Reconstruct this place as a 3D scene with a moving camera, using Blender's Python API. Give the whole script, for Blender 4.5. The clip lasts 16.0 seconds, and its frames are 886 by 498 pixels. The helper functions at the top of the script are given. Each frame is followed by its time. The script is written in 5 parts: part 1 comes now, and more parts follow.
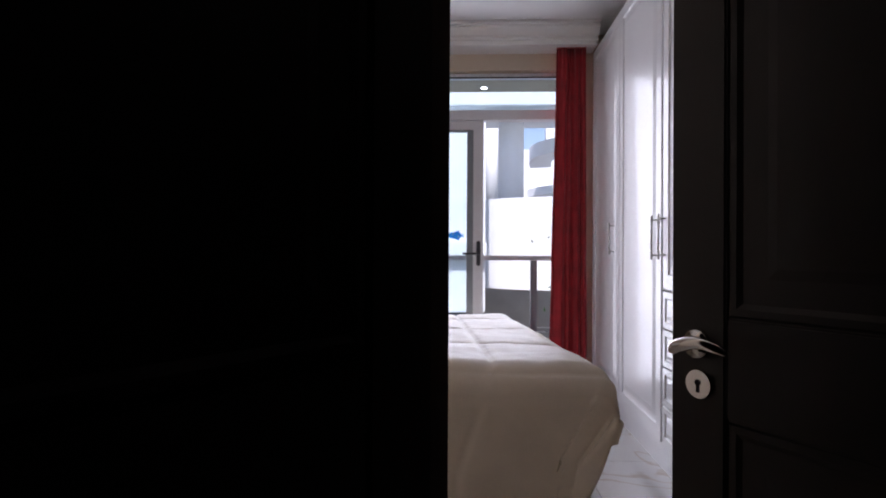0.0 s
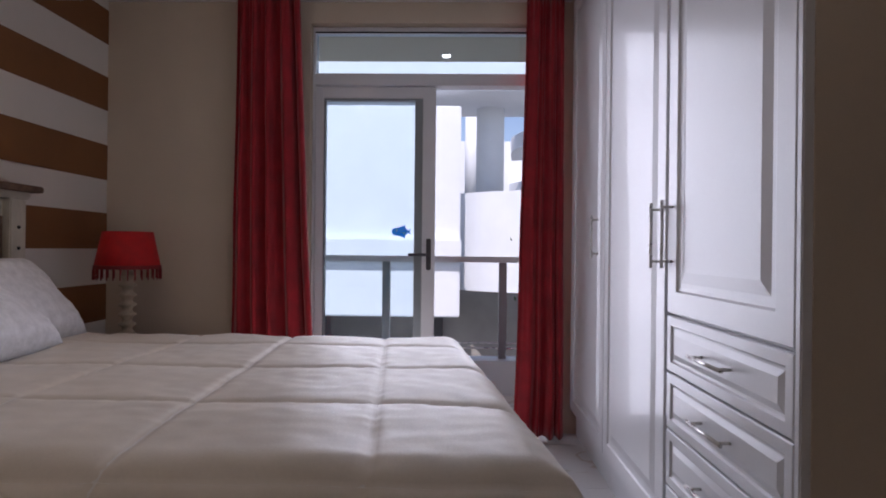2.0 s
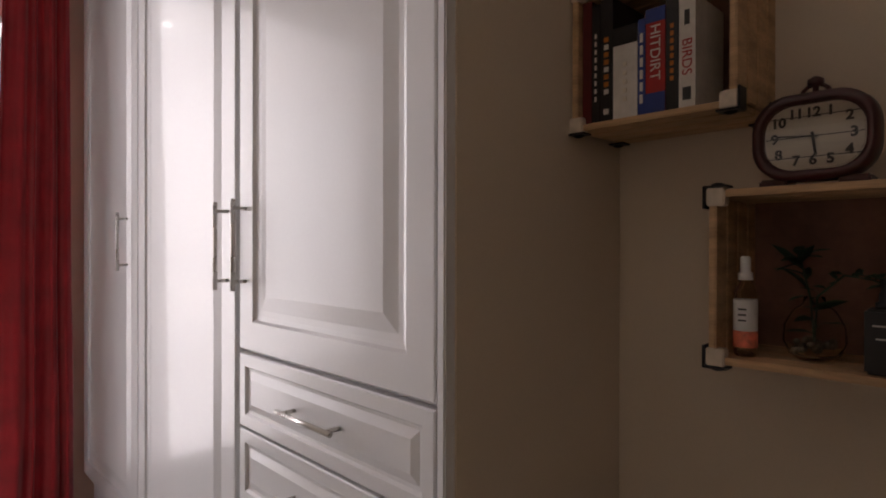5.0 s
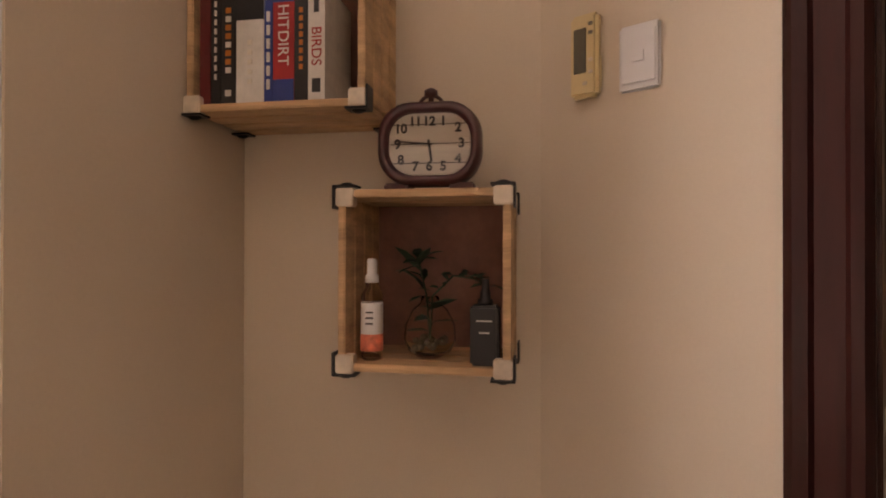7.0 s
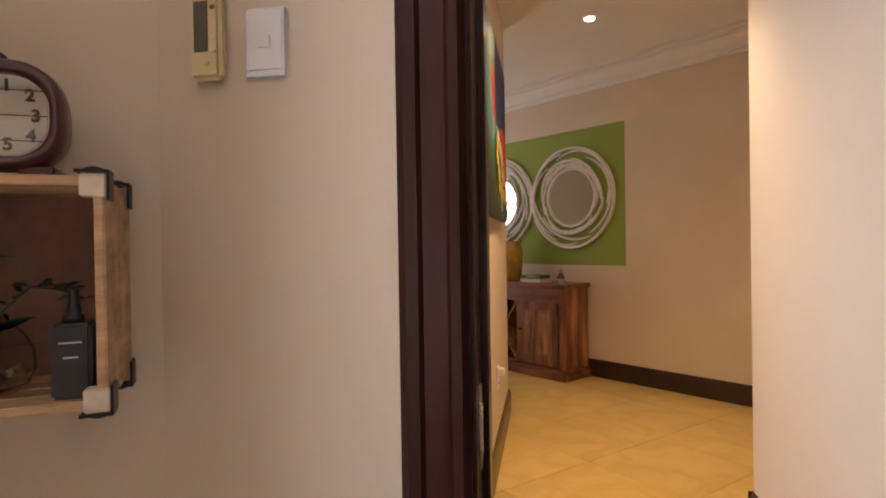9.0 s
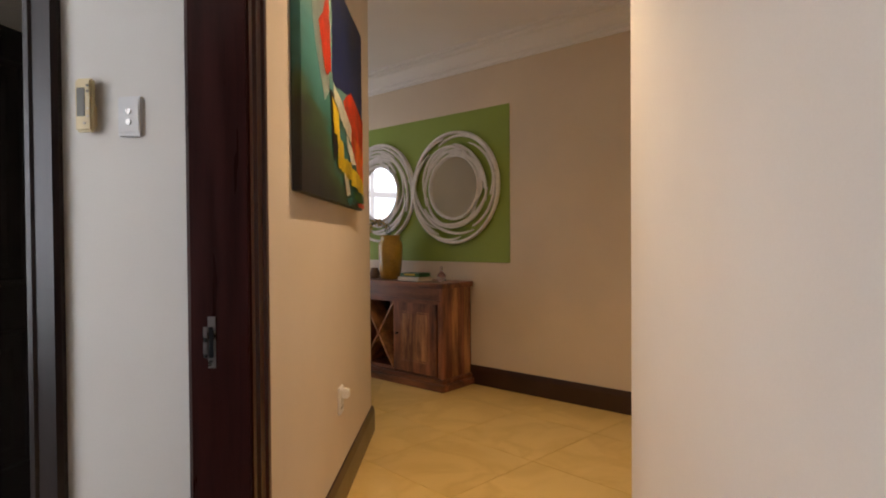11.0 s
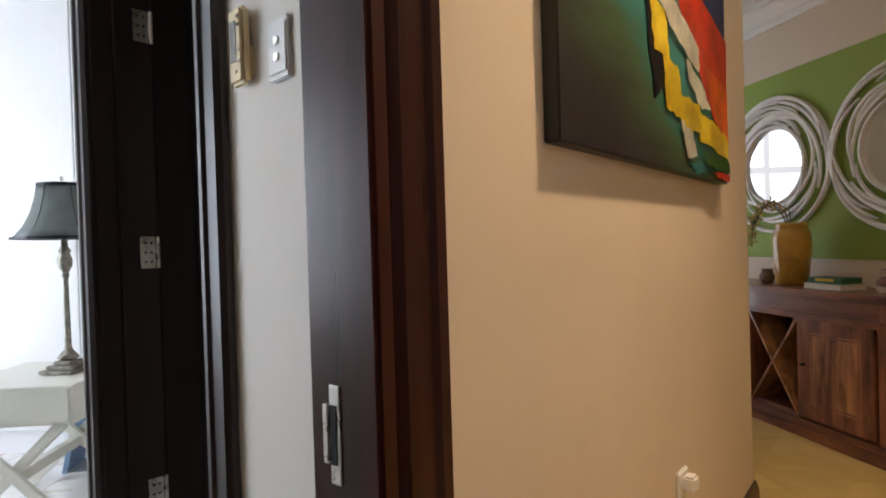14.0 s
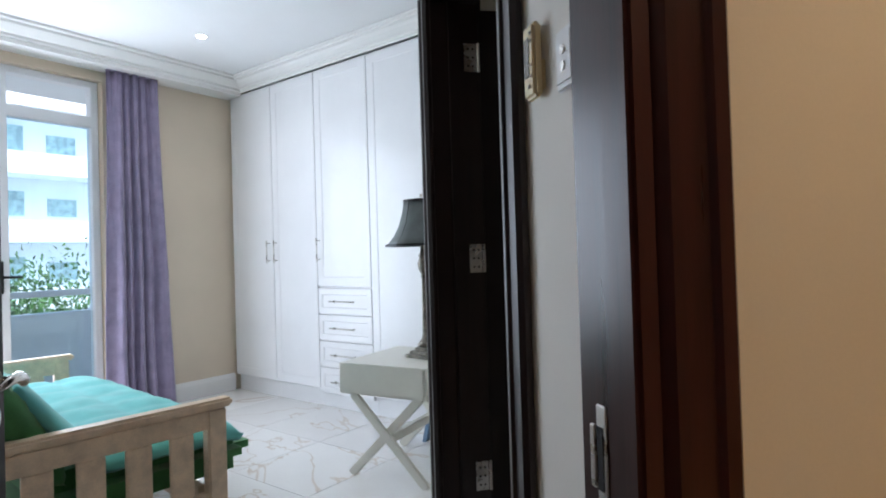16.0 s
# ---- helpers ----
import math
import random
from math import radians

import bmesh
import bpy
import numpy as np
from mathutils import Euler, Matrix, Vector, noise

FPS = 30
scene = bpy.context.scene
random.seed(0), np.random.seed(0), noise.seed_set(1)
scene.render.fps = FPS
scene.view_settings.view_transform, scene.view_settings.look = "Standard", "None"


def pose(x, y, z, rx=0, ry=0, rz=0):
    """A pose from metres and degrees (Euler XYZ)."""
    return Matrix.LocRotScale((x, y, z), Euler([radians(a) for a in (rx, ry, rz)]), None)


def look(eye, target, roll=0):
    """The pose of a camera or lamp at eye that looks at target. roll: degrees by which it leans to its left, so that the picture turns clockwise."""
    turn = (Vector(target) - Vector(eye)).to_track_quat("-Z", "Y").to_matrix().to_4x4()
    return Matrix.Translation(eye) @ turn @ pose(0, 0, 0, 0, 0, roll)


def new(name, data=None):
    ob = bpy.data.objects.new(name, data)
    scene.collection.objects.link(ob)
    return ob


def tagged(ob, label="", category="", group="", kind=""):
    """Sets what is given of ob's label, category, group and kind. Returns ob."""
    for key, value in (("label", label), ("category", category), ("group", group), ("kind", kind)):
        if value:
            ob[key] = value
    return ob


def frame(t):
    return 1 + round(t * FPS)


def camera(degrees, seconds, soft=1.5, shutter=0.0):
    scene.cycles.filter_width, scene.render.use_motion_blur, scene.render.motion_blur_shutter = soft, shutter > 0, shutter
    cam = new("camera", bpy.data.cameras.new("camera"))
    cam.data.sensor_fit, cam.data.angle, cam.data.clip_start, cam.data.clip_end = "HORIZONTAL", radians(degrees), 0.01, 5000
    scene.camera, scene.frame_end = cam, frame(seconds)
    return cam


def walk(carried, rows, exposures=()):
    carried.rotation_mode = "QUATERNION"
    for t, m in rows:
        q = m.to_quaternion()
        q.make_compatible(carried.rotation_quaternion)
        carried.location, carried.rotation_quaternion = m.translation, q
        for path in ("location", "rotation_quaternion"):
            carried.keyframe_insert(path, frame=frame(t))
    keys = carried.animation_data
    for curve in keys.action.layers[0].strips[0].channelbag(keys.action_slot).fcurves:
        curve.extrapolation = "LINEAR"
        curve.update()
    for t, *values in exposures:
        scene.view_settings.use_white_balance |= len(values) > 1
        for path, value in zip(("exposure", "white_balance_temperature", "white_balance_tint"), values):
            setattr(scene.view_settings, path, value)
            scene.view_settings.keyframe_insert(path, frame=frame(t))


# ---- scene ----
# light levels and the camera's exposure over the walk
SKY, SUN, WIN1, WIN2, WIN3 = .13, 4.2, 16.5, 25, 1.3
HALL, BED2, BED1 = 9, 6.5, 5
EXPO = [(0.0, 0.4, 6300, 25), (1.2, 0.35, 6300, 26), (2.0, 0.05, 6250, 27), (3.0, -0.2, 6250, 27), (4.2, -0.12, 6500, 22), (6.3, 1.5, 8800, 34), (7.2, 2.0, 8600, 33), (8.0, 2.08, 8200, 30), (9.5, 2.08, 6900, 24), (10.2, 1.7, 6700, 21), (12.3, 1.8, 6450, 16), (13.5, 1.75, 6300, 15), (14.5, 1.9, 6150, 14), (16.0, 1.25, 5950, 12)]
cam = camera(75.5, 16.0, soft=1.9)
PATH = [
    (0.0, look((0.564, 0.557, 1.095), (0.481, 2.555, 1.104), 0.3)),
    (0.5, look((0.686, 0.837, 1.101), (0.629, 2.837, 1.098), 0.5)),
    (1.0, look((0.787, 1.051, 1.1), (0.737, 3.051, 1.1), 0.6)),
    (1.5, look((0.807, 1.318, 1.096), (0.763, 3.318, 1.103), 0.7)),
    (2.0, look((0.822, 1.498, 1.117), (0.779, 3.498, 1.117), 0.6)),
    (2.5, look((0.847, 1.681, 1.112), (0.826, 3.681, 1.112), 0.7)),
    (3.0, look((0.867, 1.769, 1.115), (1.01, 3.764, 1.122), 1.0)),
    (3.5, look((0.841, 1.84, 1.125), (1.43, 3.751, 1.151), 1.3)),
    (4.0, look((0.837, 1.896, 1.133), (1.783, 3.658, 1.167), 1.0)),
    (4.2, look((0.845, 1.924, 1.14), (1.886, 3.632, 1.166), 0.8)),
    (6.3, look((0.965, 2.116, 1.192), (2.827, 2.845, 1.178), 0.0)),
    (6.5, look((0.971, 2.116, 1.186), (2.881, 2.711, 1.181), 0.1)),
    (7.0, look((1.01, 2.088, 1.164), (2.981, 2.426, 1.177), 0.1)),
    (7.5, look((1.037, 2.053, 1.18), (3.037, 2.083, 1.147), 0.1)),
    (8.0, look((1.043, 2.029, 1.173), (3.028, 1.792, 1.149), -0.1)),
    (8.5, look((1.046, 2.005, 1.169), (2.989, 1.531, 1.151), -0.5)),
    (9.0, look((1.068, 1.998, 1.172), (2.936, 1.282, 1.157), -0.9)),
    (9.5, look((1.062, 1.947, 1.156), (2.85, 1.05, 1.136), -0.6)),
    (10.0, look((1.182, 1.787, 1.144), (2.917, 0.793, 1.122), -0.5)),
    (10.2, look((1.23, 1.728, 1.146), (2.955, 0.716, 1.118), -0.4)),
    (12.3, look((1.874, 1.15, 1.14), (3.732, 0.409, 1.097), -0.9)),
    (12.5, look((1.923, 1.126, 1.142), (3.819, 0.494, 1.094), -0.6)),
    (13.0, look((2.078, 1.085, 1.129), (4.04, 0.698, 1.09), -1.3)),
    (13.5, look((2.175, 1.074, 1.138), (4.171, 0.943, 1.102), -1.4)),
    (14.0, look((2.252, 1.04, 1.14), (4.234, 1.307, 1.116), -1.7)),
    (14.5, look((2.293, 1.002, 1.142), (4.191, 1.634, 1.13), -2.1)),
    (15.0, look((2.305, 0.992, 1.134), (4.088, 1.899, 1.135), -1.9)),
    (15.5, look((2.315, 0.989, 1.146), (3.977, 2.101, 1.154), -1.9)),
    (16.0, look((2.311, 0.971, 1.146), (3.826, 2.277, 1.171), -1.7)),
]
walk(cam, PATH, EXPO)
# ---- sky, sun and lamps ----
world = bpy.data.worlds.new("sky")
scene.world = world
world.use_nodes = True
wn = world.node_tree
sky = wn.nodes.new("ShaderNodeTexSky")
sky.sky_type, sky.sun_disc = 'NISHITA', False
sky.sun_elevation, sky.sun_rotation = radians(52), radians(190)
wn.nodes["Background"].inputs[1].default_value = SKY
wn.links.new(sky.outputs[0], wn.nodes["Background"].inputs[0])


def lamp(name, kind, m, energy, color=(1, 1, 1), **keys):
    d = bpy.data.lights.new(name, kind)
    d.energy, d.color = energy, color
    ob = new(name, d)
    ob.matrix_world = m
    return d, ob


sun, _ = lamp("sun", 'SUN', look((0, -6, 9), (1.0, 0, 0)), SUN, (1, .95, .88))
sun.angle = radians(.6)
win1, _ = lamp("window_light", 'AREA', pose(.66, 4.97, 1.28, -90, 0, 0), WIN1, (.86, .93, 1))
win1.spread = radians(125)
win1.shape, win1.size, win1.size_y = 'RECTANGLE', 1.3, 2.3

# ---- frames of reference: a plan turned by three angles ----
UV = Matrix.Rotation(radians(-31), 4, 'Z')
GW = Matrix.Translation((4.97, -1.127, 0)) @ Matrix.Rotation(radians(19), 4, 'Z')
B2 = Matrix.Translation((4.99, 5.81, 0)) @ Matrix.Rotation(radians(-86), 4, 'Z')

SW = Matrix.Translation((3.133, 1.417, 0)) @ Matrix.Rotation(radians(54), 4, 'Z')


def at(m, x, y):
    p = m @ Vector((x, y, 0))
    return (p.x, p.y)


win2, _ = lamp("window_light", 'AREA', look(B2 @ Vector((.06, -1.82, 1.3)), B2 @ Vector((3, -1.82, 1.2))), WIN2, (.88, .94, 1))
win2.shape, win2.size, win2.size_y = 'RECTANGLE', 1.35, 2.2
win3, _ = lamp("window_light", 'AREA', look((6.98, .50, 1.4), (6.1, -.05, 1.2)), WIN3, (.95, .97, 1))
win3.shape, win3.size, win3.size_y = 'RECTANGLE', 1.0, 1.9


# ---- materials ----
def mat(name, color, rough=.5, metal=0.0, var=.12, scale=6.0, bump=.15, fine=60.0, coat=0.0, alt=None, stretch=(1, 1, 1), sheen=0.0):
    m = bpy.data.materials.new(name)
    m.use_nodes = True
    t, b = m.node_tree, m.node_tree.nodes["Principled BSDF"]
    co = t.nodes.new("ShaderNodeTexCoord")
    mp = t.nodes.new("ShaderNodeMapping")
    mp.inputs["Scale"].default_value = stretch
    t.links.new(co.outputs["Object"], mp.inputs[0])
    n1, n2 = t.nodes.new("ShaderNodeTexNoise"), t.nodes.new("ShaderNodeTexNoise")
    n1.inputs["Scale"].default_value, n2.inputs["Scale"].default_value = scale, fine
    n1.inputs["Detail"].default_value, n2.inputs["Detail"].default_value = 6, 3
    for n in (n1, n2):
        t.links.new(mp.outputs[0], n.inputs["Vector"])
    ramp = t.nodes.new("ShaderNodeValToRGB")
    lo = alt or tuple(c * (1 - var) for c in color)
    hi = tuple(min(1, c * (1 + var)) for c in color)
    ramp.color_ramp.elements[0].position, ramp.color_ramp.elements[1].position = .32, .68
    ramp.color_ramp.elements[0].color, ramp.color_ramp.elements[1].color = (*lo, 1), (*hi, 1)
    mix = t.nodes.new("ShaderNodeMath")
    mix.operation = 'MULTIPLY_ADD'
    t.links.new(n2.outputs[0], mix.inputs[0])
    mix.inputs[1].default_value = .3
    t.links.new(n1.outputs[0], mix.inputs[2])
    sub = t.nodes.new("ShaderNodeMath")
    sub.operation = 'SUBTRACT'
    t.links.new(mix.outputs[0], sub.inputs[0])
    sub.inputs[1].default_value = .15
    t.links.new(sub.outputs[0], ramp.inputs[0])
    t.links.new(ramp.outputs[0], b.inputs["Base Color"])
    bp = t.nodes.new("ShaderNodeBump")
    bp.inputs["Strength"].default_value, bp.inputs["Distance"].default_value = bump, .004
    t.links.new(mix.outputs[0], bp.inputs["Height"])
    t.links.new(bp.outputs[0], b.inputs["Normal"])
    rr = t.nodes.new("ShaderNodeMapRange")
    rr.inputs["To Min"].default_value, rr.inputs["To Max"].default_value = max(.02, rough - .08), min(1, rough + .08)
    t.links.new(n1.outputs[0], rr.inputs[0])
    t.links.new(rr.outputs[0], b.inputs["Roughness"])
    b.inputs["Metallic"].default_value = metal
    b.inputs["Coat Weight"].default_value = coat
    b.inputs["Sheen Weight"].default_value = sheen
    return m


def veined(name, base, vein, rough, scale, width=.045):
    """Polished stone with thin wandering veins and a tone of its own for each tile."""
    m = mat(name, base, rough, var=.04, scale=2.0, bump=.02)
    t, b = m.node_tree, m.node_tree.nodes["Principled BSDF"]
    info = t.nodes.new("ShaderNodeObjectInfo")
    co = t.nodes.new("ShaderNodeTexCoord")
    add = t.nodes.new("ShaderNodeVectorMath")
    add.operation = 'MULTIPLY_ADD'
    comb = t.nodes.new("ShaderNodeCombineXYZ")
    for i in range(3):
        t.links.new(info.outputs["Random"], comb.inputs[i])
    t.links.new(comb.outputs[0], add.inputs[0])
    add.inputs[1].default_value = (37, 53, 11)
    t.links.new(co.outputs["Object"], add.inputs[2])
    n = t.nodes.new("ShaderNodeTexNoise")
    n.inputs["Scale"].default_value, n.inputs["Detail"].default_value, n.inputs["Distortion"].default_value = scale, 5, .6
    t.links.new(add.outputs[0], n.inputs["Vector"])
    d = t.nodes.new("ShaderNodeMath")
    d.operation = 'SUBTRACT'
    d.inputs[1].default_value = .5
    t.links.new(n.outputs[0], d.inputs[0])
    a = t.nodes.new("ShaderNodeMath")
    a.operation = 'ABSOLUTE'
    t.links.new(d.outputs[0], a.inputs[0])
    r = t.nodes.new("ShaderNodeMapRange")
    r.inputs["From Max"].default_value, r.inputs["To Min"].default_value, r.inputs["To Max"].default_value = width, 1, 0
    t.links.new(a.outputs[0], r.inputs[0])
    mx = t.nodes.new("ShaderNodeMix")
    mx.data_type = 'RGBA'
    src = b.inputs["Base Color"].links[0].from_socket
    t.links.new(r.outputs[0], mx.inputs[0])
    t.links.new(src, mx.inputs[6])
    mx.inputs[7].default_value = (*vein, 1)
    hs = t.nodes.new("ShaderNodeHueSaturation")
    rv = t.nodes.new("ShaderNodeMapRange")
    rv.inputs["To Min"].default_value, rv.inputs["To Max"].default_value = .93, 1.05
    t.links.new(info.outputs["Random"], rv.inputs[0])
    t.links.new(rv.outputs[0], hs.inputs["Value"])
    t.links.new(mx.outputs[2], hs.inputs["Color"])
    t.links.new(hs.outputs[0], b.inputs["Base Color"])
    return m


def glass(name, color=(1, 1, 1), rough=0.0, ior=1.45):
    m = bpy.data.materials.new(name)
    m.use_nodes = True
    b = m.node_tree.nodes["Principled BSDF"]
    b.inputs["Base Color"].default_value = (*color, 1)
    b.inputs["Roughness"].default_value = rough
    b.inputs["Transmission Weight"].default_value = 1
    b.inputs["IOR"].default_value = ior
    return m


def translucent(name, color):
    m = bpy.data.materials.new(name)
    m.use_nodes = True
    nt = m.node_tree
    tr = nt.nodes.new("ShaderNodeBsdfTranslucent")
    tr.inputs["Color"].default_value = (*color, 1)
    nt.links.new(tr.outputs[0], nt.nodes["Material Output"].inputs["Surface"])
    return m


def glowing(name, color, strength):
    m = bpy.data.materials.new(name)
    m.use_nodes = True
    b = m.node_tree.nodes["Principled BSDF"]
    b.inputs["Emission Color"].default_value = (*color, 1)
    b.inputs["Emission Strength"].default_value = strength
    return m


CREAM = mat("cream_wall_paint", (.66, .56, .44), .75, var=.04, scale=2, bump=.12, fine=180)
WHITEWALL = mat("white_wall_paint", (.76, .72, .66), .7, var=.03, scale=2, bump=.12, fine=180)
STRIPE = mat("brown_stripe_paint", (.24, .10, .035), .7, var=.1, scale=3, bump=.12, fine=180)
CEIL = mat("ceiling_paint", (.8, .8, .8), .8, var=.02, scale=2, bump=.05, fine=150)
PLASTER = mat("cornice_plaster", (.8, .79, .77), .6, var=.02, scale=3, bump=.05)
LACQUER = mat("white_lacquer", (.76, .76, .77), .32, var=.025, scale=3, bump=.03, fine=120, coat=.2)
MAHOG = mat("mahogany", (.032, .0075, .006), .30, var=.35, scale=5, bump=.06, fine=45, coat=.0, stretch=(6, 6, .5))
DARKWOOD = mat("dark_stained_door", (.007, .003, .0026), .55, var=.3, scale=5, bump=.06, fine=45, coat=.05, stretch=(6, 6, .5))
DARKFRAME = mat("dark_frame_stain", (.014, .006, .0055), .36, var=.35, scale=5, bump=.06, fine=45, stretch=(6, 6, .5))
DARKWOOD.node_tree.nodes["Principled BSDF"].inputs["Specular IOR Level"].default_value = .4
MAHOG.node_tree.nodes["Principled BSDF"].inputs["Specular IOR Level"].default_value = .32
SKIRT = mat("dark_skirting", (.03, .012, .009), .35, var=.25, scale=5, bump=.06, coat=.2)
STEEL = mat("brushed_steel", (.6, .58, .55), .28, 1.0, var=.08, scale=20, bump=.04)
CHROME = mat("chrome", (.75, .73, .7), .14, 1.0, var=.04, scale=10, bump=.01)
BLACKMETAL = mat("black_metal", (.02, .02, .022), .4, .6, var=.2, bump=.1)
ALU = mat("white_aluminium", (.74, .75, .78), .35, 0, var=.02, bump=.02)
DARKSTEEL = mat("dark_grey_steel", (.10, .10, .11), .35, .6, var=.1, bump=.03)
GREYALU = mat("grey_aluminium", (.26, .29, .31), .4, .3, var=.05, bump=.02)
GLASS = glass("clear_glass", (.78, .93, 1))
REDCURTAIN = mat("red_curtain_fabric", (.36, .012, .02), .85, var=.22, scale=9, bump=.3, fine=220, sheen=.25)
PURPLE = mat("purple_curtain_fabric", (.25, .21, .32), .8, var=.18, scale=9, bump=.3, fine=220, sheen=.25)
DUVET = mat("cream_quilted_satin", (.74, .67, .57), .5, var=.05, scale=7, bump=.25, fine=120, sheen=.2)
PILLOW = mat("white_plush", (.8, .8, .82), .95, var=.1, scale=30, bump=1.0, fine=90, sheen=.4)
HEADW = mat("cream_painted_wood", (.66, .62, .52), .5, var=.12, scale=8, bump=.12, stretch=(1, 1, .4))
CAPWOOD = mat("weathered_brown_wood", (.16, .1, .065), .6, var=.35, scale=9, bump=.3, stretch=(.5, 4, 4))
REDSHADE = mat("red_lampshade", (.55, .012, .012), .7, var=.1, scale=20, bump=.2, fine=200)
TASSEL = mat("dark_red_tassel", (.2, .01, .012), .7, var=.2)
LAMPBASE = mat("whitewashed_turned_wood", (.5, .44, .33), .6, var=.25, scale=14, bump=.3)
RAW = mat("rough_pine_crate", (.56, .36, .2), .65, var=.3, scale=10, bump=.4, fine=90, stretch=(1, .4, 4))
RAWWHITE = mat("whitewashed_block", (.72, .62, .5), .7, var=.2, scale=14, bump=.3)
CRATEBACK = mat("pink_brown_board", (.24, .12, .09), .75, var=.25, scale=9, bump=.2)
MAROON = mat("maroon_enamel", (.055, .01, .012), .3, var=.15, bump=.05, coat=.4)
DIAL = mat("clock_dial_planks", (.66, .6, .5), .6, var=.12, scale=8, bump=.05, stretch=(1, .5, 6))
INK = mat("dark_ink", (.03, .028, .028), .6, var=.1, bump=0)
BEIGEPLASTIC = mat("yellowed_plastic", (.72, .58, .32), .42, var=.06, bump=.03)
LCD = mat("grey_lcd", (.12, .11, .08), .25, var=.05, bump=0)
WHITEPLASTIC = mat("white_plastic", (.78, .77, .76), .35, var=.02, bump=.01)
BLACKPLASTIC = mat("black_plastic", (.010, .010, .013), .4, var=.1, bump=.02)
LEAF = mat("dark_green_leaf", (.025, .07, .035), .5, var=.4, scale=20, bump=.2)
STONE = mat("grey_pebbles", (.2, .17, .13), .6, var=.4, scale=30, bump=.2)
PAPER = mat("page_paper", (.75, .7, .6), .9, var=.08, scale=30, bump=.2)
GREEN = mat("green_wall_paint", (.24, .33, .055), .7, var=.05, scale=2, bump=.12, fine=180)
MIRROR = mat("mirror_silver", (.9, .9, .9), .02, 1.0, var=.0, bump=0)
MIRROR.node_tree.nodes["Principled BSDF"].inputs["Roughness"].links and MIRROR.node_tree.links.remove(MIRROR.node_tree.nodes["Principled BSDF"].inputs["Roughness"].links[0])
MIRROR.node_tree.nodes["Principled BSDF"].inputs["Roughness"].default_value = .015
WHITEFRAME = mat("white_carved_frame", (.72, .69, .65), .5, var=.08, scale=20, bump=.15)
SHEESHAM = mat("sheesham_wood", (.23, .085, .04), .38, var=.5, scale=3.5, bump=.15, fine=40, coat=.25, alt=(.06, .02, .014), stretch=(4, 4, .7))
SHEESHAMH = mat("sheesham_wood_rail", (.2, .075, .035), .38, var=.5, scale=3.5, bump=.15, fine=40, coat=.25, alt=(.06, .02, .014), stretch=(.7, 4, 4))
SHEESHAML = mat("pale_sheesham_panel", (.40, .19, .075), .4, var=.35, scale=4, bump=.15, fine=40, coat=.2, alt=(.12, .04, .02), stretch=(5, 4, .6))
OCHRE = mat("ochre_glazed_vase", (.45, .25, .03), .3, var=.25, scale=9, bump=.1, coat=.4)
PETAL = mat("dried_yellow_flower", (.5, .34, .09), .7, var=.35, scale=20, bump=.3)
PINE = mat("natural_pine", (.76, .60, .44), .5, var=.16, scale=5, bump=.12, stretch=(3, .6, 3))
TURQ = mat("turquoise_cotton", (.15, .52, .50), .85, var=.1, scale=9, bump=.3, fine=200, sheen=.2)
DGREEN = mat("green_cotton", (.05, .2, .06), .85, var=.2, scale=9, bump=.3, fine=200, sheen=.2)
TABLEW = mat("ivory_lacquer", (.70, .69, .62), .4, var=.03, bump=.03)
SHADE2 = mat("grey_satin_lampshade", (.10, .12, .12), .5, var=.15, scale=10, bump=.1)
PEWTER = mat("aged_pewter", (.22, .2, .17), .4, .8, var=.4, scale=30, bump=.3)
BLUEP = mat("pale_blue_plastic", (.22, .33, .5), .45, var=.06, bump=.03)
EXTWHITE = mat("white_render", (.74, .79, .83), .8, var=.03, scale=2, bump=.2, fine=90)
EXTGREY = mat("grey_render", (.3, .29, .27), .85, var=.12, scale=2, bump=.2, fine=90)
SOFFIT = mat("beige_soffit", (.5, .46, .36), .8, var=.03, scale=2, bump=.1)
PALEGLASS = mat("pale_window", (.30, .42, .43), .2, 0, var=.3, bump=0)
# dark colour for the shade inside the basement opening, no glass there
OPENSHADE = mat("opening_shade", (.02, .025, .03), .1, 0, var=.1, bump=0)
GROUND = mat("paving", (.3, .29, .27), .85, var=.15, scale=2, bump=.3)
GROUT = mat("grout", (.35, .33, .3), .9, var=.1, scale=20, bump=.1)
SANDGROUT = mat("sand_grout", (.50, .35, .14), .9, var=.1, scale=20, bump=.1)
MARBLE = veined("white_marble_tile", (.74, .73, .71), (.58, .50, .42), .12, 1.1, .009)
TRAV = veined("yellow_travertine_tile", (.62, .44, .16), (.54, .37, .12), .3, 2.6, .11)
# the unlit bathroom's shade is put into this near-black colour
UNLITROOM = mat("unlit_room_shade", (.05, .045, .045), .6, var=.2, scale=3, bump=.1)


# ---- building helpers ----
def box(bm, x0, x1, y0, y1, z0, z1, m=None):
    r = bmesh.ops.create_cube(bm, size=1)
    k = Matrix.Translation(((x0 + x1) / 2, (y0 + y1) / 2, (z0 + z1) / 2)) @ Matrix.Diagonal((abs(x1 - x0), abs(y1 - y0), abs(z1 - z0), 1))
    bmesh.ops.transform(bm, matrix=(m @ k) if m else k, verts=r["verts"])
    return r["verts"]


def bevel(bm, w, seg=2):
    bmesh.ops.bevel(bm, geom=[e for e in bm.edges if e.calc_face_angle(0) > .6], offset=w, segments=seg, affect='EDGES', clamp_overlap=True)


